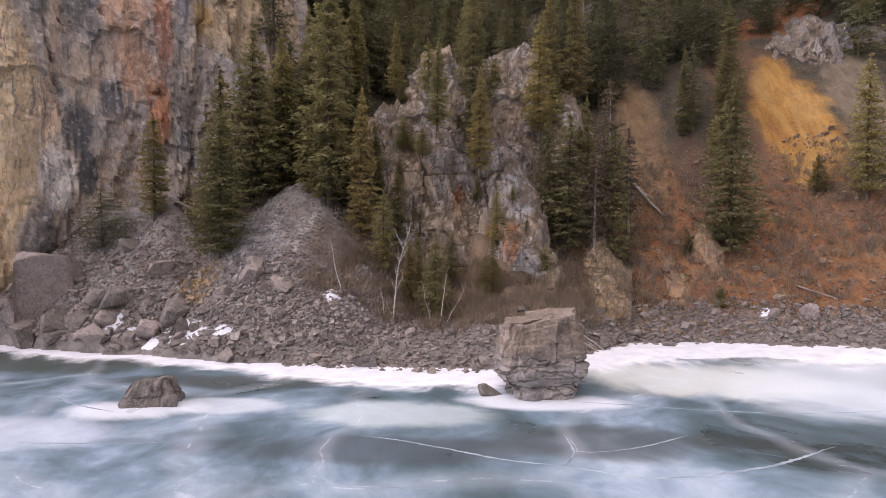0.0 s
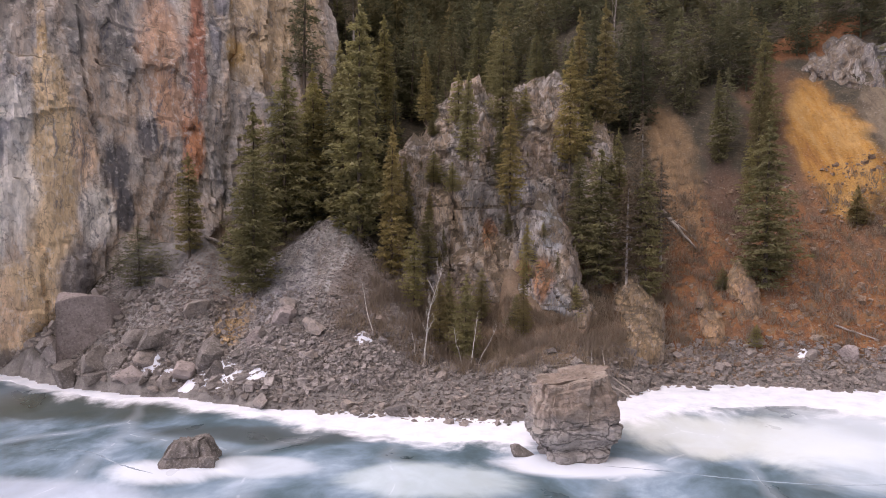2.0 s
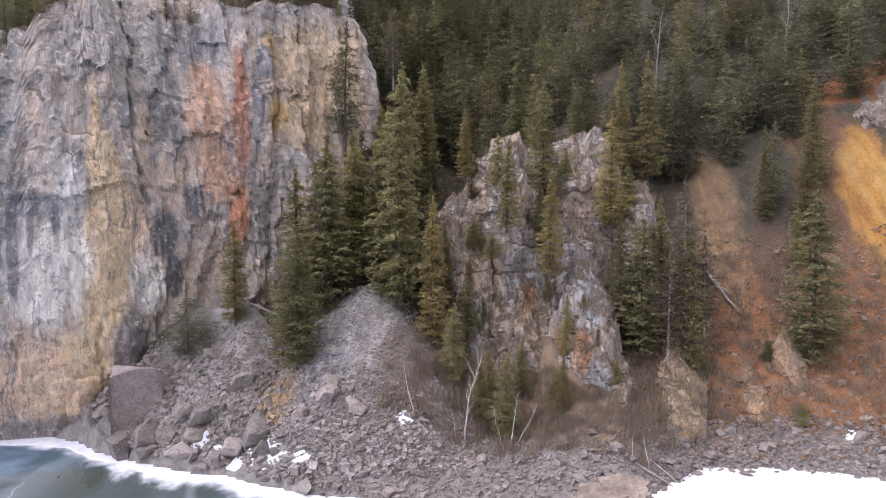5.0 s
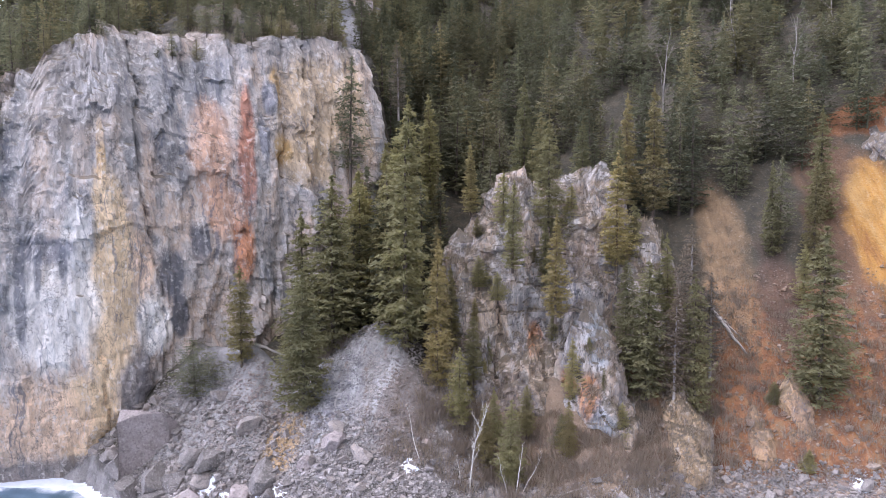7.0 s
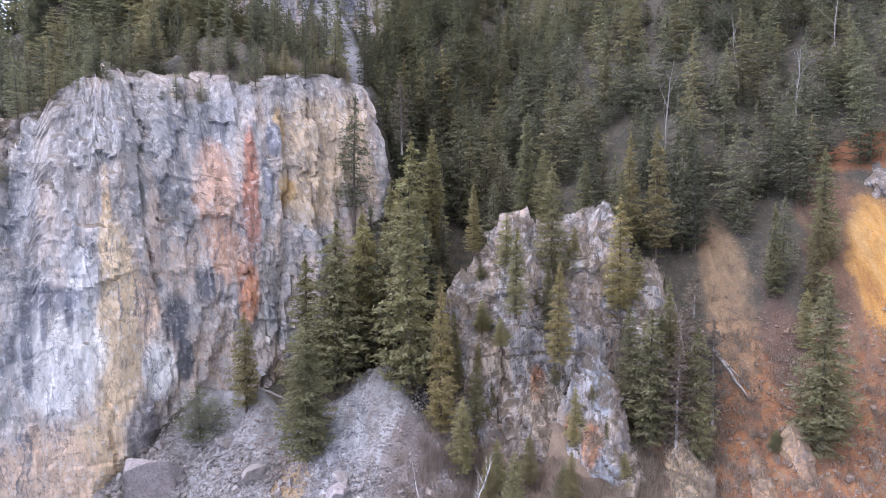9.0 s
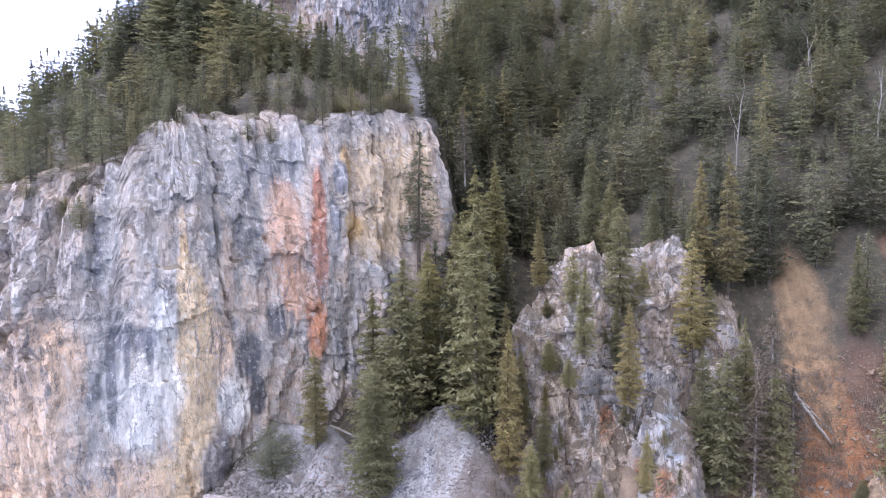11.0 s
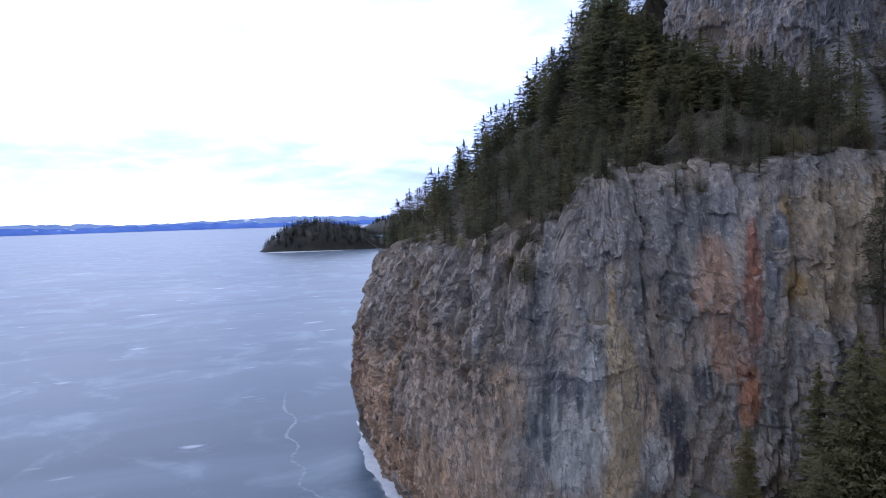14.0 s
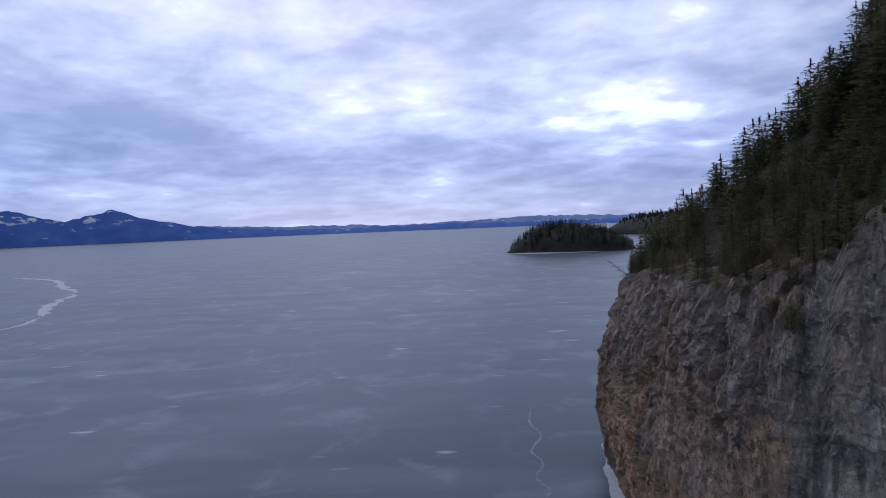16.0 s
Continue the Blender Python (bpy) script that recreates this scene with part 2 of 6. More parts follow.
def ground_height(x, y, rough=True):
    """Height of the land at (x, y): beach, scree fan, steep right-hand slope, and the hill behind the cliff."""
    x, y = np.asarray(x, float), np.asarray(y, float)
    d = y - shore(x)
    reach = np.interp(x, [-40, -20, 0, 8, 14, 30, 60], [3.5, 5.0, 12.5, 10.5, 3.0, 3.0, 3.0])
    beach = np.where(d < 0, d * 0.35, np.minimum(d, reach) * np.interp(x, [0, 12, 20], [0.2, 0.45, 0.6]))
    steep = np.interp(x, [-30, -8, 4, 18, 40], [0.85, 0.72, 0.85, 1.08, 1.0])
    over = np.maximum(d - reach, 0)
    low = beach + steep * over - np.maximum(over - 32, 0) * 0.12
    fan = np.maximum(14.9 - 0.88 * np.sqrt((x + 14.8) ** 2 + (y - 61.6) ** 2 + 3.0), 11.6 - 1.0 * seg_dist(x, y, (-33.5, 60.0), (-26.5, 58.6)))
    low = np.where(d > -1, smax(low, fan, 1.0), low)
    low = low - 2.2 * np.exp(-((x - 16.5) / 3.5) ** 2) * sstep(5, 12, d)
    hill = 63 + 0.60 * (y - 99.6) + 0.15 * (x + 40) + 3.0 * sstep(78, 108, y) + 15.0 * sstep(72, 110, y) * sstep(-46, -76, x)
    hill = hill + 13 * sstep(99, 102, y) * sstep(-80, -64, x) * sstep(-22, -30, x)
    inside = behind_cliff(x, y)
    crest = cliff_top(x)
    back = cliff_back(x, crest)
    w = sstep(back - 1.5, back + 1.2, inside)
    upper = np.maximum(np.minimum(hill, crest - 0.6 + 0.79 * np.maximum(inside - back, 0) + 0.45 * np.maximum(inside - back - 24, 0)), low)
    upper = low + (upper - low) * sstep(14, -26, x)
    z = low * (1 - w) + upper * w
    chute = sstep(5.0, 2.2, np.abs(x - chute_x(y))) * sstep(81, 86, y) * sstep(107, 103, y)
    z = z * (1 - chute) + (46.9 + 1.05 * (y - 88)) * chute
    if rough:
        a = sstep(0.3, 4.0, z)
        z = z + a * (0.9 * fbm(x * 0.12, y * 0.12, octaves=3, seed=11) + 0.35 * fbm(x * 0.5, y * 0.5, octaves=3, seed=12))
        z = z + 0.06 * fbm(x * 1.7, y * 1.7, octaves=2, seed=13) * (z > 0)
    return z


def height(x, y):
    return float(ground_height(np.array([x]), np.array([y]))[0])


# ---- materials ----
def rock_material(name, patches=(), base=None, uvs=True, streak=1.0, moss=0.85, ledge=(0.38, 0.68), broken=None, tone=1.0, pale=0.5):
    """Fractured limestone: mottled greys and tans, streaked downwards, with stains of their own outline. broken: metres along, from and to which the face grows rougher."""
    g = Graph(name)
    tc = g.node("ShaderNodeTexCoord")
    uv = tc.outputs["UV"] if uvs else tc.outputs["Object"]
    ob = tc.outputs["Object"]
    u, v, w = g.sep(uv)
    if not uvs:
        v = w
    wilder = g.math("MULTIPLY", g.step(u, *broken), g.math("MAXIMUM", g.step(v, 8.0, 24.0), g.step(u, 66.0, 80.0))) if broken else 1.0
    warp = g.noise(ob, 0.22, 4.0, 0.6, colour=True)
    bent = g.node("ShaderNodeVectorMath", {"operation": "MULTIPLY_ADD"}, _0=warp, _1=(2.6, 2.6, 2.6), _2=uv).outputs[0]
    big = g.noise(g.mapping(bent, (0.13, 0.055, 0.13) if uvs else (0.15, 0.15, 0.07)), 1.0, 5.0, 0.6, 0.4)
    mid = g.noise(g.mapping(bent, (0.55, 0.15, 0.55) if uvs else (0.6, 0.6, 0.2)), 1.0, 6.0, 0.64, 0.4)
    fine = g.noise(ob, 1.7, 9.0, 0.68, 0.2)
    grit = g.noise(ob, 7.0, 5.0, 0.7)
    base = base or [(0.32, (0.19, 0.195, 0.21)), (0.40, (0.33, 0.32, 0.32)), (0.47, (0.485, 0.43, 0.395)), (0.53, (0.54, 0.42, 0.335)), (0.58, (0.51, 0.46, 0.435)), (0.68, (0.67, 0.62, 0.59))]
    col = g.ramp(g.math("ADD", g.math("MULTIPLY", big, 0.55), g.math("MULTIPLY", mid, 0.45)), base)
    wob = g.noise(g.mapping(bent, (0.50, 0.17, 0.50) if uvs else (0.45, 0.45, 0.2), (9, 4, 2)), 1.0, 6.0, 0.66, 0.4)
    for cu, cv, ru, rv, c, amount in patches:
        mottled = g.mix(g.step(mid, 0.40, 0.62), tuple(0.80 * q for q in c), tuple(min(1.12 * q, 0.86) for q in c))
        col = g.mix(g.math("MULTIPLY", g.blob(u, v, cu, cv, ru, rv, wob), amount), col, mottled)
    # slanting flakes, dark water runs in groups, pale scoured runs
    grain = g.noise(g.mapping(uv, (2.3, 0.95, 2.3) if uvs else (2.6, 2.6, 0.55), (2, 6, 4), (0, 0, 0.22) if uvs else (0, 0, 0)), 1.0, 7.0, 0.7, 0.6)
    vary = g.ramp(grain, [(0.32, (0.52, 0.52, 0.54)), (0.44, (0.87, 0.87, 0.87)), (0.56, (1.08, 1.07, 1.06)), (0.68, (1.30, 1.28, 1.25))])
    col = g.mix(g.math("MULTIPLY_ADD", wilder, 0.2, 0.8), col, g.mix(1.0, col, vary, "MULTIPLY"))
    run = g.noise(g.mapping(bent, (1.7, 0.09, 1.7) if uvs else (1.6, 1.6, 0.2), (3, 8, 1)), 1.0, 5.0, 0.66, 0.5)
    group = g.step(g.noise(g.mapping(uv, (0.16, 0.07, 0.16) if uvs else (0.2, 0.2, 0.1), (5, 5, 2)), 1.0, 3.0, 0.55), 0.44, 0.58)
    col = g.mix(g.math("MULTIPLY", g.math("MULTIPLY", g.step(run, 0.54, 0.63), group), 0.72 * streak), col, (0.135, 0.14, 0.17))
    col = g.mix(g.math("MULTIPLY", g.step(run, 0.44, 0.35), 0.42 * streak), col, (0.68, 0.645, 0.62))
    col = g.mix(g.math("MULTIPLY", g.step(fine, 0.54, 0.66), pale), col, (0.76, 0.725, 0.70))
    col = g.mix(g.math("MULTIPLY", g.step(grit, 0.46, 0.32), 0.30), col, (0.15, 0.145, 0.15))
    nz = g.sep(g.node("ShaderNodeNewGeometry").outputs["Normal"])[2]
    growth = g.math("MULTIPLY", g.step(nz, *ledge), g.step(g.noise(ob, 0.5, 5.0, 0.65), 0.30, 0.46))
    col = g.mix(g.math("MULTIPLY", growth, moss), col, g.mix(mid, (0.075, 0.058, 0.038), (0.15, 0.115, 0.07)))
    crack = g.node("ShaderNodeTexVoronoi", {"feature": "DISTANCE_TO_EDGE"}, Vector=g.node("ShaderNodeVectorMath", {"operation": "MULTIPLY_ADD"}, _0=g.noise(ob, 0.35, 5.0, 0.65, colour=True), _1=(2.4, 2.4, 2.4), _2=g.mapping(uv, (0.55, 0.16, 0.55) if uvs else (0.6, 0.6, 0.3))).outputs[0], Scale=1.0).outputs[0]
    line = g.math("SUBTRACT", 1.0, g.step(g.math("ADD", crack, g.math("MULTIPLY", g.math("SUBTRACT", fine, 0.5), 0.10)), 0.0, 0.035))
    fold = g.noise(g.mapping(uv, (3.8, 1.2, 3.8) if uvs else (4.2, 4.2, 0.85), (1, 2, 7), (0, 0, 0.15) if uvs else (0, 0, 0)), 1.0, 5.0, 0.68, 0.9)
    col = g.mix(g.math("MULTIPLY", g.step(fold, 0.45, 0.33), g.math("MULTIPLY_ADD", wilder, 0.50, 0.37)), col, (0.11, 0.11, 0.125))
    col = g.mix(g.math("MULTIPLY", line, 0.5), col, (0.09, 0.085, 0.085))
    if tone != 1.0:
        col = g.mix(1.0, col, (tone * 1.03, tone, tone * 0.95), "MULTIPLY")
    hgt = g.math("ADD", g.math("ADD", g.math("MULTIPLY", g.math("ADD", fine, grain), 0.9), g.math("MULTIPLY", grit, 0.35)), g.math("ADD", g.math("MULTIPLY", g.math("ADD", mid, fold), 0.7), g.math("MULTIPLY", line, -0.4)))
    return g.surface(col, 0.92, g.bump(hgt, g.math("MULTIPLY_ADD", wilder, 0.25, 0.5), 0.3))


def stains(colour, amount, *ovals):
    """Stains of one colour: metres along the face, height, half width, half height."""
    return [(*o, colour, amount) for o in ovals]


SLATE, BLUE_GREY, CREAM = (0.105, 0.11, 0.13), (0.265, 0.265, 0.272), (0.76, 0.575, 0.375)
CLIFF_STAINS = (
    stains((0.40, 0.36, 0.345), 0.65, (66, 28, 10, 7), (60, 26, 5, 4)) + stains((0.62, 0.455, 0.345), 0.75, (70, 18, 10, 9), (78, 24, 8, 6)) + stains((0.36, 0.285, 0.235), 0.7, (88, 21, 14, 9))
    + stains((0.76, 0.49, 0.31), 0.85, (93, 10, 16, 10), (76, 7, 12, 7), (84, 14, 3, 9), (66, 8, 5, 6)) + stains((0.35, 0.185, 0.115), 0.65, (108, 14, 8, 11))
    + stains(BLUE_GREY, 0.85, (46.5, 38, 6.5, 5.0), (52.5, 37, 2.6, 5.0), (43.0, 31, 2.2, 6.0), (39.5, 37, 2.5, 4.5), (47.0, 31, 1.2, 3.0), (57.5, 30, 2.0, 4.5))
    + stains((0.55, 0.335, 0.23), 0.82, (39.4, 30, 2.5, 6.5), (38.8, 24.5, 1.9, 3.0)) + stains((0.57, 0.43, 0.28), 0.8, (28.0, 36, 5.5, 6.5), (23.0, 37, 2.0, 7.0), (30.0, 30, 3.0, 3.0))
    + stains((0.45, 0.19, 0.12), 0.82, (36.5, 29, 1.0, 6.5), (35.9, 34.5, 0.7, 3.5)) + stains((0.56, 0.245, 0.125), 0.92, (37.0, 21.2, 1.15, 4.2))
    + stains((0.50, 0.32, 0.12), 0.8, (32.4, 31, 0.9, 2.0), (32.6, 37.5, 0.8, 2.4), (49.9, 29.5, 0.45, 4.0)) + stains((0.20, 0.212, 0.25), 0.85, (33.5, 36.5, 0.75, 1.9), (34.4, 31.8, 0.6, 2.6))
    + stains(CREAM, 0.95, (49.4, 24.5, 1.6, 5.0), (48.9, 18.5, 2.6, 6.0)) + stains((0.76, 0.57, 0.37), 0.95, (49.5, 12.0, 2.4, 6.5), (51.6, 4.8, 3.2, 5.5))
    + stains((0.78, 0.745, 0.72), 0.85, (54.0, 15.3, 4.0, 5.0), (46.0, 14.0, 1.6, 3.4), (52.0, 22.5, 1.4, 3.5)) + stains((0.76, 0.55, 0.40), 0.85, (56.5, 5.5, 5.0, 4.0), (64.5, 12.0, 4.5, 6.0), (60.6, 19.0, 2.2, 4.6), (46.6, 19.5, 1.3, 3.5))
    + stains(SLATE, 0.88, (44.2, 18.6, 1.5, 2.6), (43.4, 14.6, 0.9, 2.4), (41.3, 21.8, 1.0, 2.4)) + stains((0.19, 0.195, 0.225), 0.8, (54.8, 21.3, 2.8, 1.3), (53.4, 19.6, 0.4, 2.0), (55.4, 19.2, 0.35, 2.2), (56.8, 17.5, 0.5, 5.0), (47.6, 8.2, 2.0, 3.8))
    + stains((0.26, 0.24, 0.23), 0.55, (34, 44, 16, 3.4), (56, 39, 8, 3.0), (52, 33, 7, 3.0)) + stains((0.20, 0.185, 0.18), 0.8, (60.0, 0.6, 24, 1.5)))
cliff_rock = rock_material("cliff_rock", CLIFF_STAINS, moss=0.8, ledge=(0.62, 0.86), broken=(55.0, 66.0), tone=0.87)
KNOB_STAINS = stains((0.56, 0.27, 0.13), 0.9, (4.9, 8.3, 1.1, 2.0), (3.0, 9.0, 0.8, 1.2), (0.0, 12.0, 0.8, 1.6)) + stains((0.40, 0.43, 0.47), 0.85, (5.6, 12.6, 1.4, 2.6), (6.0, 5.6, 1.2, 2.4)) + stains((0.56, 0.44, 0.33), 0.75, (-5.0, 14.5, 2.4, 2.4), (1.0, 9.5, 1.8, 2.5), (-3.2, 13.2, 0.8, 2.6)) + stains((0.24, 0.17, 0.125), 0.7, (4.5, 20.0, 1.8, 3.0), (8.5, 11.0, 2.0, 4.0), (-2.0, 7.0, 3.0, 2.2)) + stains((0.40, 0.28, 0.16), 0.9, (12.8, 5.0, 2.6, 4.6))
knob_rock = rock_material("knob_rock", KNOB_STAINS, [(0.30, (0.15, 0.145, 0.15)), (0.41, (0.34, 0.32, 0.315)), (0.48, (0.54, 0.50, 0.475)), (0.54, (0.47, 0.36, 0.27)), (0.60, (0.56, 0.52, 0.49)), (0.68, (0.68, 0.64, 0.62))], uvs=False, moss=0.85, ledge=(0.30, 0.62), tone=0.84, pale=0.32)


upper_rock = rock_material("upper_cliff_rock", base=[(0.30, (0.18, 0.18, 0.20)), (0.42, (0.34, 0.33, 0.34)), (0.50, (0.48, 0.44, 0.43)), (0.57, (0.46, 0.34, 0.25)), (0.66, (0.60, 0.57, 0.56))], uvs=False, moss=0.5)
ledge_rock = rock_material("ledge_rock", base=[(0.30, (0.10, 0.10, 0.11)), (0.42, (0.17, 0.17, 0.175)), (0.50, (0.25, 0.24, 0.235)), (0.57, (0.26, 0.20, 0.15)), (0.66, (0.36, 0.35, 0.34))], uvs=False, moss=0.5, pale=0.3, tone=0.9)
bank_earth = rock_material("bank_earth", base=[(0.30, (0.13, 0.09, 0.065)), (0.42, (0.27, 0.175, 0.11)), (0.50, (0.40, 0.25, 0.14)), (0.57, (0.44, 0.30, 0.17)), (0.66, (0.48, 0.39, 0.29))], uvs=False, moss=0.6, streak=0.25, pale=0.12)


def ground_material():
    """Soil and debris of the slopes: grey scree, rust-orange earth, ochre slip, brown forest floor, beach gravel."""
    g = Graph("slope_ground")
    ob = g.node("ShaderNodeTexCoord").outputs["Object"]
    x, y, z = g.sep(ob)
    big = g.noise(ob, 0.16, 5.0, 0.6, 0.5)
    mid = g.noise(ob, 0.9, 6.0, 0.65, 0.3)
    fine = g.noise(ob, 5.0, 6.0, 0.7)
    col = g.ramp(mid, [(0.3, (0.034, 0.031, 0.021)), (0.5, (0.060, 0.050, 0.032)), (0.7, (0.105, 0.082, 0.052))])
    stony = g.ramp(mid, [(0.3, (0.17, 0.16, 0.155)), (0.5, (0.30, 0.285, 0.275)), (0.7, (0.42, 0.39, 0.37))])
    earth = g.ramp(mid, [(0.28, (0.11, 0.066, 0.042)), (0.42, (0.185, 0.080, 0.036)), (0.52, (0.275, 0.118, 0.047)), (0.6, (0.25, 0.135, 0.062)), (0.72, (0.215, 0.16, 0.11))])
    wob = g.noise(ob, 0.22, 5.0, 0.6, 0.4)
    rill = g.noise(g.mapping(ob, (0.8, 0.13, 0.13), (5, 1, 2)), 1.0, 6.0, 0.65, 0.5)
    earth = g.mix(g.math("MULTIPLY", g.step(rill, 0.48, 0.38), 0.55), earth, (0.115, 0.075, 0.052))
    earth = g.mix(g.math("MULTIPLY", g.step(rill, 0.56, 0.66), 0.5), earth, (0.33, 0.24, 0.15))
    col = g.mix(g.blob(x, y, 26.0, 61.0, 16.0, 11.0, wob), col, earth)
    clod = g.noise(g.mapping(ob, (1.0, 0.35, 0.35), (3, 3, 3)), 1.1, 7.0, 0.68, 0.6)
    vary = g.ramp(clod, [(0.30, (0.42, 0.40, 0.40)), (0.44, (0.86, 0.84, 0.83)), (0.54, (1.08, 1.06, 1.04)), (0.70, (1.4, 1.42, 1.45))])

    def tinted(c):
        return g.mix(1.0, c, vary, "MULTIPLY")

    col = g.mix(g.math("MULTIPLY", g.blob(x, y, 20.2, 74.0, 2.7, 8.0, wob), 0.65), col, tinted((0.30, 0.19, 0.10)))
    col = g.mix(g.math("MULTIPLY", g.blob(x, y, 24.5, 70.0, 2.2, 6.0, wob), 0.8), col, tinted((0.085, 0.055, 0.04)))
    col = g.mix(g.math("MULTIPLY", g.blob(x, y, 34.0, 77.0, 5.0, 9.0, wob), 0.7), col, tinted((0.17, 0.088, 0.046)))
    col = g.mix(g.math("MULTIPLY", g.blob(x, y, 41.0, 87.5, 7.0, 3.0, wob), 0.8), col, tinted((0.30, 0.125, 0.05)))
    col = g.mix(g.math("MULTIPLY", g.blob(x, y, 43.5, 74.0, 3.4, 7.0, wob), 0.8), col, tinted((0.19, 0.15, 0.105)))
    slip = g.ramp(g.noise(g.mapping(ob, (0.55, 0.10, 0.10), (2, 8, 1)), 1.0, 5.0, 0.6, 0.4), [(0.36, (0.27, 0.12, 0.032)), (0.48, (0.39, 0.195, 0.042)), (0.62, (0.44, 0.255, 0.085))])
    col = g.mix(g.math("MULTIPLY", g.blob(x, y, 36.8, 73.4, 3.9, 8.6, wob), 0.95), col, g.mix(0.55, slip, tinted(slip)))
    col = g.mix(g.math("MULTIPLY", g.blob(x, y, 3.0, 56.0, 13.0, 6.0, wob), 0.85), col, g.mix(mid, (0.14, 0.10, 0.07), (0.40, 0.28, 0.19)))
    aside = g.math("ADD", x, g.math("MULTIPLY_ADD", y, 0.62, -29.26))
    col = g.mix(g.math("MULTIPLY", g.blob(aside, y, 0.0, 94.0, 2.6, 10.5, wob), 0.95), col, g.mix(mid, (0.16, 0.15, 0.145), (0.36, 0.345, 0.34)))
    col = g.mix(g.blob(x, y, -21.0, 54.5, 15.0, 8.5, wob), col, stony)
    col = g.mix(g.math("MULTIPLY", g.blob(x, y, -11.0, 54.5, 3.0, 5.0, wob), 0.6), col, (0.17, 0.13, 0.105))
    col = g.mix(g.math("MULTIPLY", g.blob(x, y, -21.5, 52.5, 2.2, 2.6, wob), 0.8), col, (0.36, 0.23, 0.10))
    chute = g.noise(g.mapping(ob, (0.9, 0.16, 0.16), (8, 1, 4)), 1.0, 5.0, 0.6, 0.5)
    fan = g.blob(x, y, -16.5, 56.5, 5.5, 7.0, wob)
    col = g.mix(g.math("MULTIPLY", fan, g.step(chute, 0.50, 0.60)), col, (0.40, 0.385, 0.375))
    col = g.mix(g.math("MULTIPLY", fan, g.math("MULTIPLY", g.step(chute, 0.46, 0.36), 0.8)), col, (0.19, 0.145, 0.11))
    beach = g.math("SUBTRACT", 1.0, g.step(g.math("ADD", z, g.math("MULTIPLY", g.math("SUBTRACT", wob, 0.5), 3.0)), 1.6, 2.8))
    col = g.mix(beach, col, g.ramp(mid, [(0.3, (0.11, 0.10, 0.095)), (0.5, (0.20, 0.185, 0.175)), (0.7, (0.30, 0.28, 0.26))]))
    col = g.mix(g.math("MULTIPLY", g.step(fine, 0.55, 0.72), 0.5), col, (0.42, 0.38, 0.34))
    col = g.mix(g.math("MULTIPLY", g.step(fine, 0.46, 0.30), 0.5), col, (0.05, 0.04, 0.035))
    return g.surface(col, 0.95, g.bump(g.math("ADD", fine, g.math("MULTIPLY", mid, 1.5)), 0.8, 0.25))


slope_ground = ground_material()


def stone_material(name, stops, spread=1.6, stained=()):
    g = Graph(name)
    ob = g.node("ShaderNodeTexCoord").outputs["Object"]
    rnd = g.node("ShaderNodeObjectInfo").outputs["Random"]
    isl = g.node("ShaderNodeNewGeometry").outputs["Random Per Island"]
    pick = g.math("FRACT", g.math("ADD", rnd, isl))
    n = g.noise(ob, spread, 7.0, 0.66, 0.3)
    f = g.noise(ob, spread * 6, 5.0, 0.7)
    col = g.ramp(g.math("ADD", g.math("MULTIPLY", n, 0.7), g.math("MULTIPLY", g.math("SUBTRACT", pick, 0.5), 0.32)), stops)
    x, y, z = g.sep(ob)
    wob = g.noise(ob, 0.35, 4.0, 0.6)
    for cx, cy, rx, ry, c, k in stained:
        col = g.mix(g.math("MULTIPLY", g.blob(x, y, cx, cy, rx, ry, wob), k), col, g.mix(1.0, g.mix(0.5, col, (0.3, 0.3, 0.3)), c, "MULTIPLY"))
    blotch = g.noise(ob, spread * 2.4, 4.0, 0.6, 0.5)
    col = g.mix(g.math("MULTIPLY", g.step(blotch, 0.53, 0.64), 0.5), col, (0.15, 0.13, 0.115))
    col = g.mix(g.math("MULTIPLY", g.step(f, 0.52, 0.68), 0.5), col, (0.46, 0.42, 0.39))
    col = g.mix(g.math("MULTIPLY", g.step(f, 0.46, 0.32), 0.6), col, (0.065, 0.058, 0.052))
    return g.surface(col, 0.93, g.bump(g.math("ADD", n, g.math("MULTIPLY", f, 0.5)), 0.9, 0.22))


boulder_rock = stone_material("boulder_rock", [(0.15, (0.13, 0.115, 0.105)), (0.35, (0.24, 0.212, 0.195)), (0.55, (0.33, 0.275, 0.24))])
scree_rock = stone_material("scree_rock", [(0.1, (0.145, 0.13, 0.125)), (0.35, (0.30, 0.268, 0.252)), (0.6, (0.45, 0.40, 0.37))], 1.6, ((-24.5, 56.0, 3.0, 4.0, (0.95, 0.76, 0.66), 0.7), (-21.0, 51.2, 1.7, 2.4, (1.35, 0.95, 0.5), 0.9), (-17.0, 55.0, 2.6, 4.0, (0.80, 0.82, 0.90), 0.8), (-10.5, 54.0, 3.0, 5.0, (0.75, 0.60, 0.50), 0.8), (-14.0, 57.0, 1.4, 5.0, (1.25, 1.18, 1.12), 0.8)))
slab_rock = stone_material("slab_rock", [(0.1, (0.21, 0.175, 0.165)), (0.35, (0.34, 0.285, 0.27)), (0.6, (0.43, 0.37, 0.345))], 0.9)


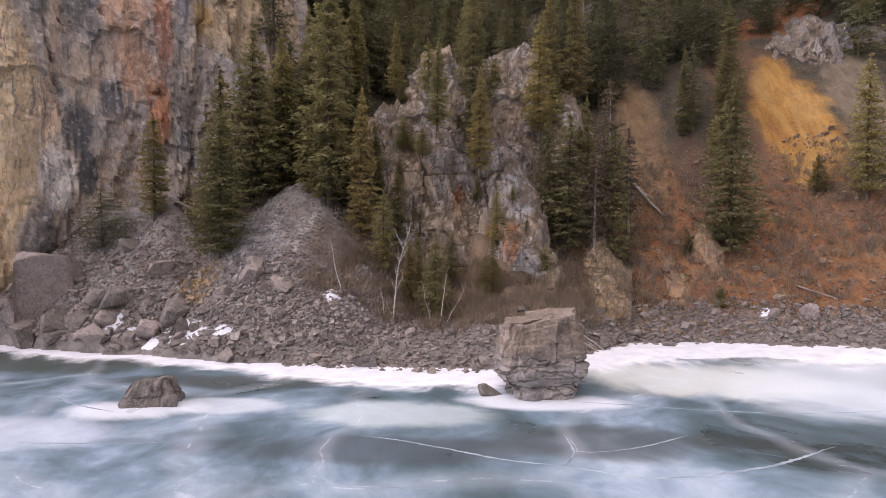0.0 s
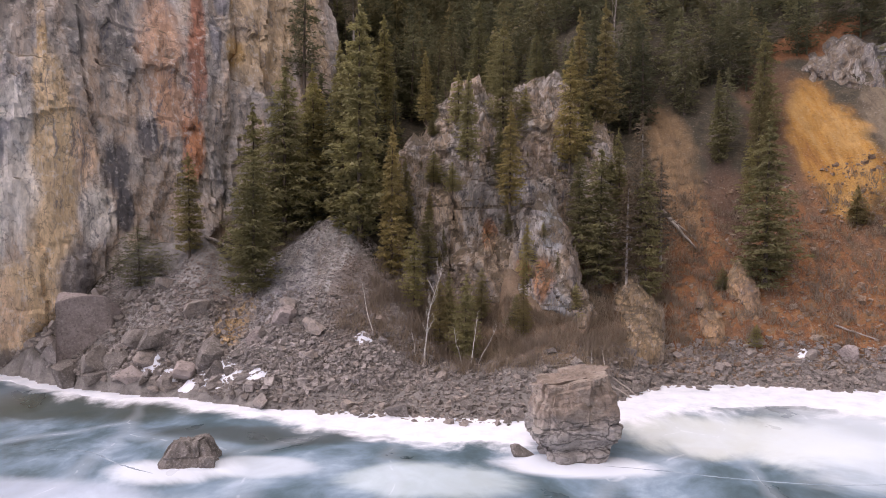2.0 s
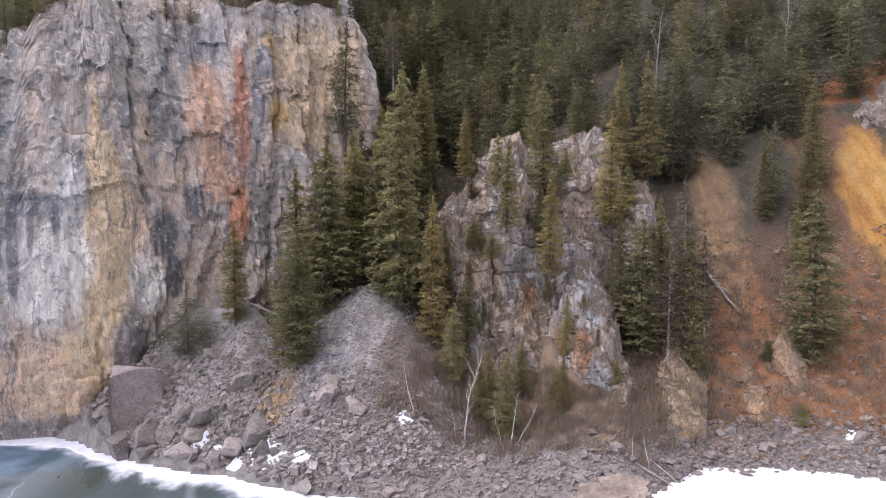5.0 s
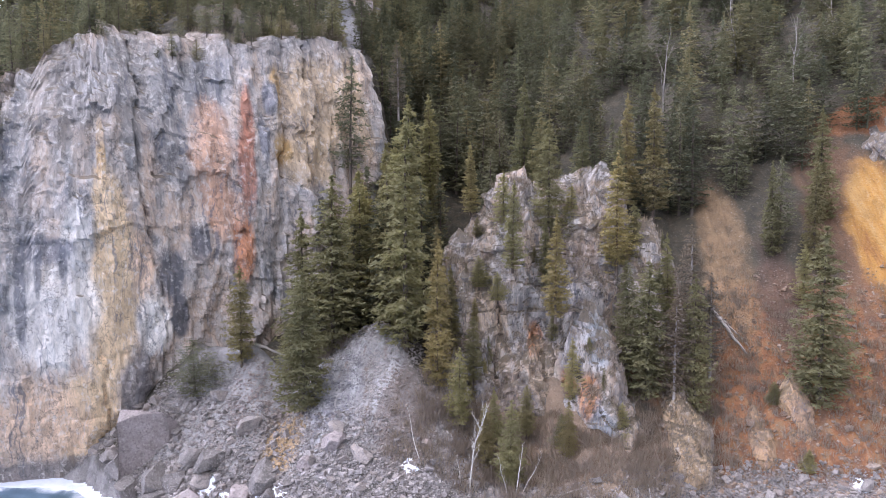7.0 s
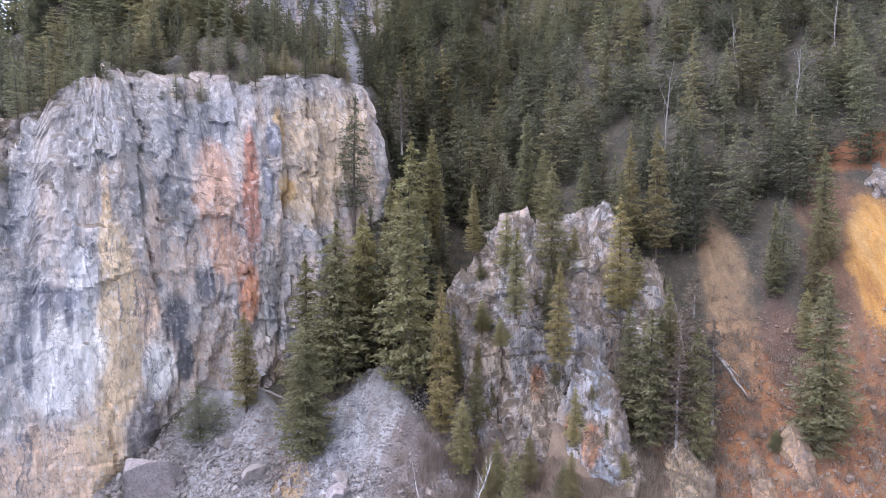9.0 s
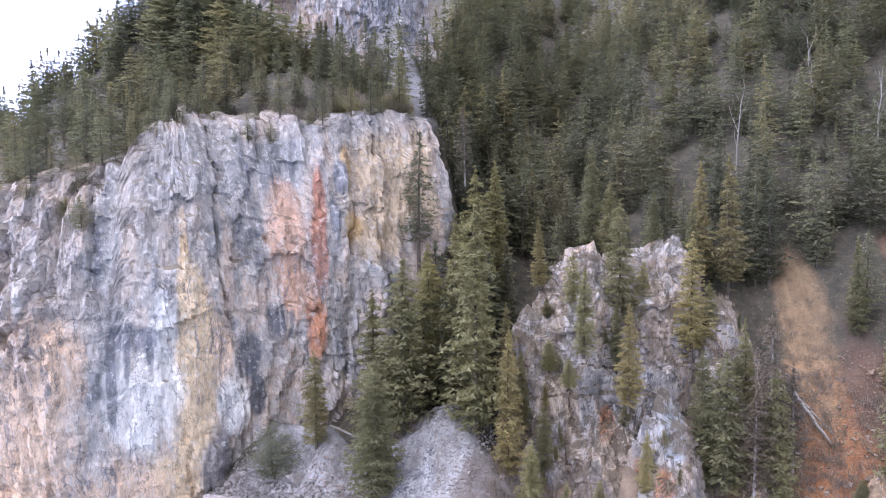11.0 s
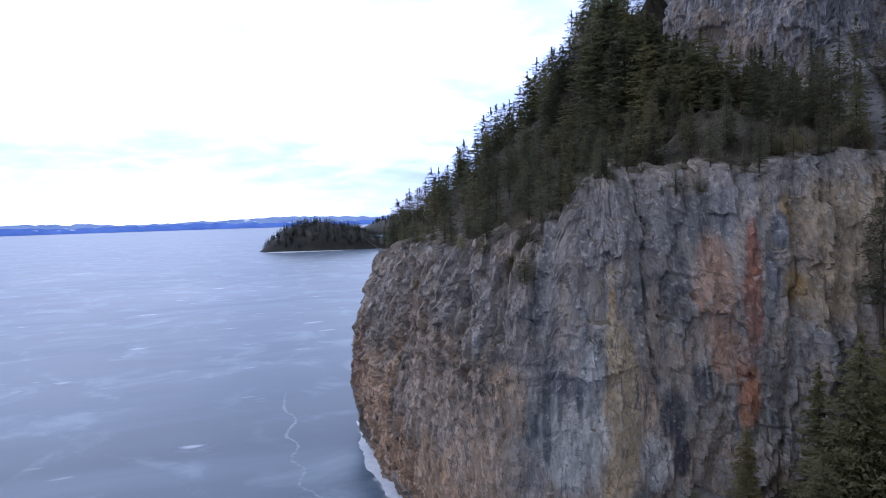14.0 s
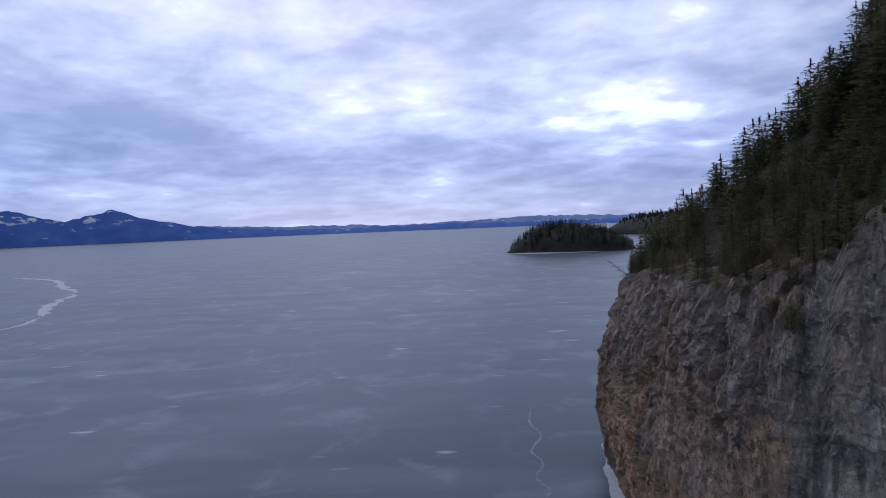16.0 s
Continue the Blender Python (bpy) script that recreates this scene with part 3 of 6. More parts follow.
def ice_material():
    """Lake ice: dark clear panes under cloudy veils of frost, healed cracks, snow feathering out from the shore, wind-laid streaks far out."""
    g = Graph("lake_ice")
    ob = g.node("ShaderNodeTexCoord").outputs["Object"]
    x, y, z = g.sep(ob)
    frost = g.node("ShaderNodeAttribute", None).outputs["Fac"]
    frost.node.attribute_name = "shore_frost"
    wob = g.noise(ob, 0.11, 6.0, 0.6, 0.8)
    warp = g.noise(ob, 0.07, 3.0, 0.5, colour=True)
    soft = g.node("ShaderNodeVectorMath", {"operation": "MULTIPLY_ADD"}, _0=warp, _1=(9.0, 9.0, 0.0), _2=ob).outputs[0]
    veil = g.noise(g.mapping(soft, (0.12, 0.105, 1)), 1.0, 6.0, 0.58, 0.3)
    wisp = g.noise(g.mapping(soft, (0.65, 0.5, 1), (4, 9, 0)), 1.0, 5.0, 0.62, 0.2)
    near_col = g.ramp(g.math("ADD", g.math("MULTIPLY", veil, 0.8), g.math("MULTIPLY", wisp, 0.2)), [(0.36, (0.035, 0.058, 0.064)), (0.45, (0.085, 0.14, 0.17)), (0.53, (0.165, 0.245, 0.315)), (0.61, (0.31, 0.405, 0.50)), (0.70, (0.48, 0.575, 0.665))])
    turned = g.mapping(ob, rot=(0, 0, -1.2))
    wide = g.noise(g.mapping(turned, (0.006, 0.014, 1)), 1.0, 5.0, 0.55, 0.8)
    drift = g.noise(g.mapping(turned, (0.012, 0.06, 1), (1, 5, 0)), 1.0, 3.0, 0.5, 0.4)
    fleck = g.noise(g.mapping(turned, (0.065, 0.20, 1), (8, 3, 0)), 1.0, 1.5, 0.5, 0.0)
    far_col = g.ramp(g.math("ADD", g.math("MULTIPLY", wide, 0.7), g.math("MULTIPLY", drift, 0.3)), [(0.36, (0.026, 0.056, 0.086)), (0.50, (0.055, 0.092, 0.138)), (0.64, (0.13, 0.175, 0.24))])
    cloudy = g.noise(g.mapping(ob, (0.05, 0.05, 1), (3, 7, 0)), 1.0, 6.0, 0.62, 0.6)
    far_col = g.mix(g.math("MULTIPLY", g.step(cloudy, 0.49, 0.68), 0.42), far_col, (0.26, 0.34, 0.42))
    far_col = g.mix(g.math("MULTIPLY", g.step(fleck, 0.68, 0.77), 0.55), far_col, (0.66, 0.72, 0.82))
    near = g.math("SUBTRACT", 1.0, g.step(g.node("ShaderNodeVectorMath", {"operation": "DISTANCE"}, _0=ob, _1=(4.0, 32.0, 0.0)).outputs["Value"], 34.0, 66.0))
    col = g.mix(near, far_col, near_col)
    for cx, cy, rx, ry, c, k in ((-32.0, 43.5, 12.0, 3.6, (0.045, 0.058, 0.045), 0.85), (-13.0, 39.3, 9.0, 1.8, (0.06, 0.075, 0.075), 0.75), (-3.0, 27.6, 9.0, 1.9, (0.06, 0.078, 0.09), 0.7), (8.5, 29.0, 7.0, 2.6, (0.06, 0.075, 0.078), 0.75), (12.5, 38.0, 2.6, 1.2, (0.10, 0.14, 0.145), 0.7),
                                 (-2.6, 33.0, 5.0, 2.6, (0.55, 0.65, 0.68), 0.6), (-16.5, 33.0, 3.6, 2.2, (0.72, 0.78, 0.86), 0.8), (-12.0, 34.0, 4.0, 1.6, (0.66, 0.73, 0.80), 0.55), (5.0, 35.6, 4.5, 1.8, (0.74, 0.79, 0.86), 0.8), (16.0, 41.5, 8.0, 5.0, (0.70, 0.75, 0.72), 0.7), (27.0, 41.0, 12.0, 8.0, (0.62, 0.70, 0.76), 0.7), (-22.0, 29.0, 10.0, 2.6, (0.50, 0.57, 0.68), 0.6)):
        col = g.mix(g.math("MULTIPLY", g.blob(x, y, cx, cy, rx, ry, wob), k), col, c)
    edge = g.node("ShaderNodeTexVoronoi", {"feature": "DISTANCE_TO_EDGE"}, Vector=g.mapping(soft, (0.085, 0.060, 1)), Scale=1.0).outputs[0]
    healed = g.math("SUBTRACT", 1.0, g.step(edge, 0.0, 0.07))
    col = g.mix(g.math("MULTIPLY", g.math("MULTIPLY", healed, near), 0.17), col, (0.62, 0.70, 0.80))
    sharp = g.math("MULTIPLY", g.math("SUBTRACT", 1.0, g.step(edge, 0.0, 0.006)), g.step(wisp, 0.50, 0.60))
    col = g.mix(g.math("MULTIPLY", g.math("MULTIPLY", sharp, near), 0.25), col, (0.80, 0.84, 0.90))
    ragged = g.math("ADD", frost, g.math("MULTIPLY", g.math("SUBTRACT", g.math("ADD", g.math("MULTIPLY", veil, 0.6), g.math("MULTIPLY", wisp, 0.4)), 0.5), 1.5))
    snowy = g.step(ragged, 0.38, 0.72)
    col = g.mix(g.math("MULTIPLY", snowy, 0.96), col, (0.78, 0.80, 0.85))
    rough = g.math("MULTIPLY_ADD", snowy, 0.4, g.mix(near, g.ramp(wide, [(0.35, 0.30), (0.65, 0.38)]), g.ramp(veil, [(0.3, 0.22), (0.6, 0.42)])))
    return g.surface(col, rough, IOR=1.31, Specular_IOR_Level=0.42)


lake_ice = ice_material()


def snow_material():
    g = Graph("shore_snow")
    ob = g.node("ShaderNodeTexCoord").outputs["Object"]
    n = g.noise(ob, 0.8, 6.0, 0.6)
    f = g.noise(ob, 6.0, 4.0, 0.6)
    col = g.ramp(n, [(0.3, (0.55, 0.60, 0.67)), (0.5, (0.67, 0.70, 0.76)), (0.7, (0.75, 0.77, 0.82))])
    return g.surface(col, 0.7, g.bump(g.math("ADD", n, g.math("MULTIPLY", f, 0.3)), 0.35, 0.12))


shore_snow = snow_material()


def foliage_material(name, dark, light, warm, thinness=0.5):
    g = Graph(name)
    kind = g.node("ShaderNodeAttribute").outputs["Fac"]
    kind.node.attribute_name = "tree_kind"
    rnd = g.math("FRACT", g.math("ADD", g.node("ShaderNodeObjectInfo").outputs["Random"], kind))
    isl = g.node("ShaderNodeNewGeometry").outputs["Random Per Island"]
    ob = g.node("ShaderNodeTexCoord").outputs["Object"]
    n = g.noise(ob, 0.6, 4.0, 0.6)
    col = g.mix(g.math("ADD", g.math("MULTIPLY", isl, 0.22), g.math("MULTIPLY", n, 0.78)), dark, light)
    col = g.mix(g.math("MULTIPLY", g.step(rnd, 0.45, 1.0), 0.6), col, warm)
    shade = g.math("ADD", g.math("MULTIPLY", g.math("FRACT", g.math("MULTIPLY", rnd, 7.31)), 0.55), g.math("MULTIPLY", g.noise(ob, 0.22, 1.0), 0.45))
    col = g.mix(1.0, col, g.ramp(shade, [(0.1, (0.60, 0.63, 0.66)), (0.5, (1.0, 1.0, 1.0)), (0.9, (1.50, 1.45, 1.28))]), "MULTIPLY")
    col = g.mix(g.math("MULTIPLY", g.step(isl, 0.92, 0.99), 0.4), col, (0.13, 0.10, 0.06))
    mat = g.surface(col, 0.85, Specular_IOR_Level=0.12)
    out = [n for n in g.tree.nodes if n.bl_idname == "ShaderNodeOutputMaterial"][0]
    thin = g.node("ShaderNodeBsdfTranslucent", None, Color=g.mix(1.0, col, (1.25, 1.25, 1.0), "MULTIPLY"))
    both = g.node("ShaderNodeMixShader", None, _0=thinness)
    g.tree.links.new(out.inputs[0].links[0].from_socket, both.inputs[1])
    g.tree.links.new(thin.outputs[0], both.inputs[2])
    g.tree.links.new(both.outputs[0], out.inputs[0])
    return mat


needles = foliage_material("conifer_needles", (0.172, 0.162, 0.092), (0.315, 0.288, 0.162), (0.315, 0.245, 0.128))
needles_far = foliage_material("hillside_needles", (0.106, 0.110, 0.075), (0.204, 0.200, 0.134), (0.210, 0.178, 0.106), 0.38)
dead_twigs = foliage_material("dead_twigs", (0.10, 0.085, 0.075), (0.20, 0.18, 0.165), (0.14, 0.10, 0.07))
brush_twigs = foliage_material("bare_brush_twigs", (0.19, 0.15, 0.128), (0.34, 0.285, 0.25), (0.30, 0.20, 0.145))


def plain_rough(name, stops, scale, rough=0.9, stretch=(1, 1, 1)):
    g = Graph(name)
    ob = g.node("ShaderNodeTexCoord").outputs["Object"]
    n = g.noise(g.mapping(ob, stretch), scale, 6.0, 0.65, 0.3)
    return g.surface(g.ramp(n, stops), rough, g.bump(n, 0.6, 0.05))


bark = plain_rough("conifer_bark", [(0.3, (0.06, 0.045, 0.035)), (0.7, (0.17, 0.13, 0.10))], 3.0, stretch=(4, 4, 0.6))
birch_bark = plain_rough("birch_bark", [(0.30, (0.14, 0.115, 0.10)), (0.46, (0.50, 0.465, 0.42)), (0.8, (0.66, 0.63, 0.58))], 2.0, stretch=(1, 1, 4))
grey_wood = plain_rough("weathered_wood", [(0.3, (0.20, 0.17, 0.15)), (0.7, (0.42, 0.38, 0.34))], 4.0, stretch=(3, 3, 1))

# ---- large structure: ice, land, cliffs ----
def axis(*spans):
    out = []
    for a, b, step in spans:
        out.append(np.arange(a, b, step))
    return np.concatenate(out + [[spans[-1][1]]])


def build_ice():
    far = np.geomspace(6, 4850, 24)
    xs = np.concatenate([-120 - far[::-1], axis((-120, -60, 2.0), (-60, 60, 0.6)), 60 + far])
    ys = np.concatenate([4 - far[::-1], axis((4, 30, 1.0), (30, 80, 0.6)), 80 + far])
    X, Y = np.meshgrid(xs, ys, indexing="ij")
    X, Y = X.ravel(), Y.ravel()
    # keep the sheet round, so that its rim lies at one distance
    R = np.maximum(np.hypot(X, Y), 1e-6)
    Q = np.maximum(np.abs(X), np.abs(Y))
    k = sstep(300, 2000, R)
    X, Y = X * (1 - k + k * Q / R), Y * (1 - k + k * Q / R)
    v = np.stack([X, Y, np.zeros_like(X)], 1)
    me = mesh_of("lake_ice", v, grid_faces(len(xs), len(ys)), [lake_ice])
    wide = np.interp(X, [-118, -60, -48, -36, -27, -16, -10, -3, 2, 6, 9, 14, 20, 33, 70], [6.0, 6.0, 6.0, 7.0, 6.5, 6.0, 7.5, 9.5, 9.5, 10, 11.5, 14, 15.5, 14, 14])
    away = shore(X) - Y
    frost = np.clip(1 - away / wide, 0, 1) * (np.abs(X) < 140)
    me.attributes.new("shore_frost", "FLOAT", "POINT").data.foreach_set("value", frost.astype(np.float32))
    tagged(new("lake_ice", me), "frozen lake of blue-grey ice with frosted patches and cracks", "lake ice", kind="structure")


build_ice()


def build_ground():
    xs = axis((-135, -60, 2.0), (-60, -46, 0.9), (-46, 48, 0.45), (48, 70, 0.9), (70, 150, 3.0))
    ys = axis((36, 41, 1.0), (41, 88, 0.45), (88, 110, 0.9), (110, 230, 3.0))
    X, Y = np.meshgrid(xs, ys, indexing="ij")
    Z = ground_height(X.ravel(), Y.ravel())
    v = np.stack([X.ravel(), Y.ravel(), Z], 1)
    ob = new("ground", mesh_of("ground", v, grid_faces(len(xs), len(ys)), [slope_ground], smooth=True))
    tagged(ob, "steep hillside of scree, rust-orange earth and forest floor above the lake", "hillside", kind="structure")


build_ground()


def crag(uu, zz, seed, amp=1.0):
    """Relief of a broken rock wall: buttresses, blocks and vertical clefts."""
    wu = uu + 1.4 * fbm(uu * 0.2, zz * 0.1, octaves=3, seed=seed + 40) + 0.35 * fbm(uu * 0.9, zz * 0.7, octaves=2, seed=seed + 41)
    wz = zz + 2.2 * fbm(uu * 0.15, zz * 0.15, octaves=3, seed=seed + 50) + 0.5 * fbm(uu * 0.8, zz * 0.5, octaves=2, seed=seed + 51)
    d = 1.8 * fbm(uu * 0.07, zz * 0.03, octaves=2, seed=seed)
    d = d + 2.0 * (ridged(wu * 0.15, wz * 0.04, octaves=3, seed=seed + 10) - 0.6)
    wild = 0.6 + 0.75 * sstep(55, 66, uu)
    d = d + 0.75 * (cells(wu / 2.4 + 0.3 * wz / 5, wz / 5.5, seed + 20) - 0.5) + 0.6 * wild * (cells(wu / 0.9 + 0.2 * wz, wz / 2.3, seed + 21) - 0.5)
    d = d + 0.75 * wild * (ridged(wu * 0.5, wz * 0.2, octaves=3, seed=seed + 30) - 0.6) + 0.65 * wild * fbm(wu * 1.2, wz * 0.7, octaves=4, seed=seed + 60)
    cleft = ridged(wu * 0.23, wz * 0.025, octaves=1, seed=seed + 80)
    d = d - 0.7 * sstep(0.86, 1.0, cleft)
    return d * amp


def build_cliff():
    n = len(CLIFF)
    nz = 150
    t = np.linspace(0, 1, nz)
    X, U = CLIFF[:, 0], CLIFF_U
    top = cliff_top(X) + 0.7 * fbm(U * 0.25, U * 0, octaves=3, seed=70) + 0.9 * (cells(U / 2.1, U * 0, 73) - 0.5) + 0.5 * (cells(U / 0.8, U * 0, 74) - 0.5)
    Z = -1.5 + (top[:, None] + 1.5) * np.minimum(t, 0.92)[None, :] / 0.92
    lip = np.maximum(t - 0.92, 0)[None, :] / 0.08
    UU = np.repeat(U[:, None], nz, 1)
    back = cliff_back(X[:, None], Z) + lip * 4.0
    calm = 1 - 0.65 * sstep(26, 14, Z) * (sstep(32, 40, -X) * sstep(70, 58, -X))[:, None]
    d = crag(UU, Z, 1) * (1 - 0.6 * lip) * calm
    off = d - back
    P = CLIFF[:, None, :] + CLIFF_N[:, None, :] * off[:, :, None]
    Zs = Z + lip * (0.9 + 0.5 * fbm(UU * 0.4, lip * 3, octaves=2, seed=71)) + 0.25 * fbm(UU * 0.8, Z * 0.8, octaves=2, seed=72) * (1 - lip)
    v = np.concatenate([P, Zs[:, :, None]], 2).reshape(-1, 3)
    uv = np.stack([UU.ravel(), Z.ravel()], 1)
    ob = new("cliff", mesh_of("cliff", v, grid_faces(n, nz), [cliff_rock], uv=uv))
    tagged(ob, "tall limestone cliff stained grey, cream, ochre and rust red, rising from the ice", "cliff", kind="structure")


build_cliff()


def on_face(x, z):
    """A point on the cliff's face and its outward way, at the run's x and height z."""
    u = cliff_u(x)
    k = int(np.argmin(np.abs(CLIFF_U - u)))
    d = float(crag(np.array([CLIFF_U[k]]), np.array([float(z)]), 1)[0]) - float(cliff_back(CLIFF[k, 0], float(z)))
    return CLIFF[k, 0] + CLIFF_N[k, 0] * d, CLIFF[k, 1] + CLIFF_N[k, 1] * d


def crag3(P, seed, amp=1.0):
    """Relief of a free-standing crag, from its place in space: upright ribs, blocks and clefts."""
    x, y, z = P[..., 0], P[..., 1], P[..., 2]
    wx = x + 1.0 * fbm(x * 0.3, y * 0.3, z * 0.2, 2, seed + 1)
    wz = z + 1.4 * fbm(x * 0.25, y * 0.25, z * 0.25, 2, seed + 2)
    d = 2.6 * (ridged(wx * 0.19, y * 0.17, wz * 0.04, 2, seed + 3) - 0.62)
    d = d + 1.5 * (ridged(wx * 0.55, y * 0.48, wz * 0.10, 2, seed + 4) - 0.62)
    d = d + 0.9 * (cells(wx / 1.9 + 0.25 * wz, wz / 2.9, seed + 5) - 0.5) + 0.5 * (cells(wx / 0.8, wz / 1.3, seed + 6) - 0.5)
    d = d + 0.5 * fbm(x * 1.3, y * 1.2, z * 0.4, 3, seed + 7)
    return d * amp


def build_dome(name, plan, centre, zb, zt, power, mat, seed, label, amp=1.0, nu=260, nz=110, ridge=0.0, kind="structure"):
    """A free-standing crag: its plan shrinks towards the top."""
    p, u = spline(plan, nu)
    tang = np.gradient(p, axis=0)
    tang /= np.linalg.norm(tang, axis=1)[:, None]
    nrm = np.stack([tang[:, 1], -tang[:, 0]], 1)
    if nrm[nu // 2] @ (p[nu // 2] - np.array(centre)) < 0:
        nrm = -nrm
    t = np.linspace(0, 1, nz)
    shrink = 1 - t ** power
    Z = zb + (zt - zb) * t
    UU, ZZ = np.repeat(u[:, None], nz, 1), np.repeat(Z[None, :], nu, 0)
    c = np.array(centre, float) + np.clip((p[:, :1] - centre[0]) * ridge, -99, 99) * np.array([[1.0, 0.0]])
    c = c[:, None, :]
    P = c + (p[:, None, :] - c) * shrink[None, :, None]
    body = np.concatenate([P, ZZ[:, :, None]], 2)
    d = crag3(body, seed, amp)
    P = P + nrm[:, None, :] * (d * (1 - t[None, :] ** 10))[:, :, None]
    zz = ZZ + 1.6 * amp * fbm(body[..., 0] * 0.28, body[..., 1] * 0.28, octaves=3, seed=seed + 9) * sstep(0.2, 0.9, t)[None, :] + 0.5 * d * sstep(0.3, 1.0, t)[None, :]
    v = np.concatenate([P, zz[:, :, None]], 2).reshape(-1, 3)
    ob = new(name, mesh_of(name, v, grid_faces(nu, nz), [mat], uv=np.stack([UU.ravel(), ZZ.ravel()], 1)))
    return tagged(ob, label, "rock outcrop", kind=kind)


def arc(cx, cy, rx, ry, a0=150, a1=390, n=11):
    """Plan of a crag's open side: part of an oval, in degrees, 270 towards the lake."""
    return [(cx + rx * math.cos(radians(a)), cy + ry * math.sin(radians(a))) for a in np.linspace(a0, a1, n)]


OUTCROP = "craggy grey and tan rock outcrop standing out of the wooded slope"
build_dome("rock_outcrop", [(-13, 80), (-12, 72), (-10.5, 66), (-8.5, 62), (-4, 60), (2, 59.6), (7, 60), (10.5, 62), (13, 65), (15, 70), (18, 78)], (2, 76), 0.5, 23.5, 1.7, knob_rock, 101, OUTCROP, 1.3, 300, 130, 0.45)
build_dome("rock_tower", arc(-2.8, 71.5, 5.0, 7.5), (-2.8, 71.5), 12.0, 29.2, 2.6, knob_rock, 121, "pale grey rock tower on top of the outcrop", 0.9, 170, 100, 0.3)
build_dome("rock_tower", arc(5.4, 73.0, 4.6, 7.0), (5.4, 73.0), 12.0, 29.4, 3.2, knob_rock, 131, "broad grey rock tower on top of the outcrop", 0.9, 170, 100, 0.4)
build_dome("rock_tower", arc(1.4, 74.5, 4.4, 6.0), (1.4, 74.5), 12.0, 28.2, 3.0, knob_rock, 137, "grey rock saddle between the outcrop's towers", 0.9, 150, 90, 0.4)
build_dome("rock_shoulder", arc(11.2, 70.0, 3.8, 6.0), (11.2, 70.5), 8.0, 23.0, 2.8, knob_rock, 141, "craggy rock shoulder beside the outcrop", 0.7, 120, 80, 0.2)
build_dome("rock_shoulder", arc(-7.6, 68.0, 3.2, 5.0), (-7.4, 69.0), 8.0, 22.5, 2.4, knob_rock, 145, "craggy rock shoulder beside the outcrop", 0.7, 120, 80, 0.2)
build_dome("rock_buttress", arc(5.6, 61.2, 3.0, 4.6), (5.2, 62.6), 0.5, 15.6, 2.6, knob_rock, 151, "grey rock buttress stained orange at its foot", 0.75, 130, 90, 0.1)
build_dome("rock_buttress", arc(-0.6, 61.8, 3.2, 4.2), (-0.6, 63.2), 1.0, 12.5, 2.2, knob_rock, 161, "tan rock buttress below the outcrop", 0.8, 130, 90, 0.1)
build_dome("rock_buttress", arc(-6.2, 64.0, 3.4, 4.2), (-6.0, 65.5), 3.0, 18.6, 2.4, knob_rock, 171, "pale rock buttress below the outcrop", 0.8, 130, 90, 0.1)
build_dome("rock_ledge", arc(46.6, 84.4, 10.6, 6.0), (46.2, 86.2), 22.0, 35.6, 3.2, ledge_rock, 181, "dark grey rock ledge above the ochre slip", 0.85, 170, 70, 0.5)
build_dome("earth_bank", arc(23.0, 61.6, 3.0, 3.8), (23.0, 63.0), 0.5, 9.4, 1.6, bank_earth, 185, "tan crumbling earth bank on the rusty slope", 0.55, 90, 60, 0.1)
build_dome("earth_bank", arc(19.6, 60.2, 1.5, 2.6), (19.6, 61.4), 0.5, 7.0, 2.0, bank_earth, 187, "rusty crumbling earth bank on the slope", 0.5, 80, 60, 0.1)
build_dome("rock_rib", arc(30.0, 60.6, 2.6, 3.0), (30.0, 62.0), 0.5, 7.2, 1.8, bank_earth, 191, "brown rock rib at the foot of the stony slope", 0.6, 90, 60, 0.1)
build_dome("rock_rib", arc(37.6, 61.0, 4.0, 4.0), (37.6, 62.6), 0.5, 8.0, 1.8, bank_earth, 193, "brown rock rib at the foot of the stony slope", 0.7, 110, 60, 0.2)
build_dome("rock_rib", [(9.5, 62), (10.5, 57.5), (12.5, 55.8), (14.5, 56.5), (16, 60)], (13, 62), 0.5, 10.5, 1.6, knob_rock, 201, "small grey and ochre rock rib at the foot of the slope", 0.5, 110, 60)
build_dome("upper_cliff", [(-62, 110), (-60, 103), (-56, 99.8), (-49, 99.5), (-42, 100), (-36, 100.5), (-32, 104), (-30, 112)], (-48, 124), 54, 92, 5.0, upper_rock, 301, "pale grey upper cliff above the trees", 1.0, 200, 100, 0.6)

for kx, ky, kr, kh, seed in ((-69.5, 95.5, 3.6, 4.6, 311), (-63.5, 98.0, 3.2, 6.0, 321), (-74.0, 90.0, 2.6, 3.2, 331)):
    foot = height(kx, ky)
    build_dome("rock_knoll", arc(kx, ky, kr, kr * 0.9), (kx, ky + 0.6), foot - 4.0, foot + kh, 2.4, upper_rock, seed, "pale grey rock knoll among the trees on the hill", 0.6, 90, 50, 0.3)

# ---- conifers ----
def tube(v, f, pts, radii, sides=6):
    """A tapered tube along pts, appended to lists."""
    base = len(v)
    for (p, r) in zip(pts, radii):
        for k in range(sides):
            a = 2 * math.pi * k / sides
            v.append((p[0] + r * math.cos(a), p[1] + r * math.sin(a), p[2]))
    for j in range(len(pts) - 1):
        for k in range(sides):
            k2 = (k + 1) % sides
            f.append((base + j * sides + k, base + j * sides + k2, base + (j + 1) * sides + k2, base + (j + 1) * sides + k))


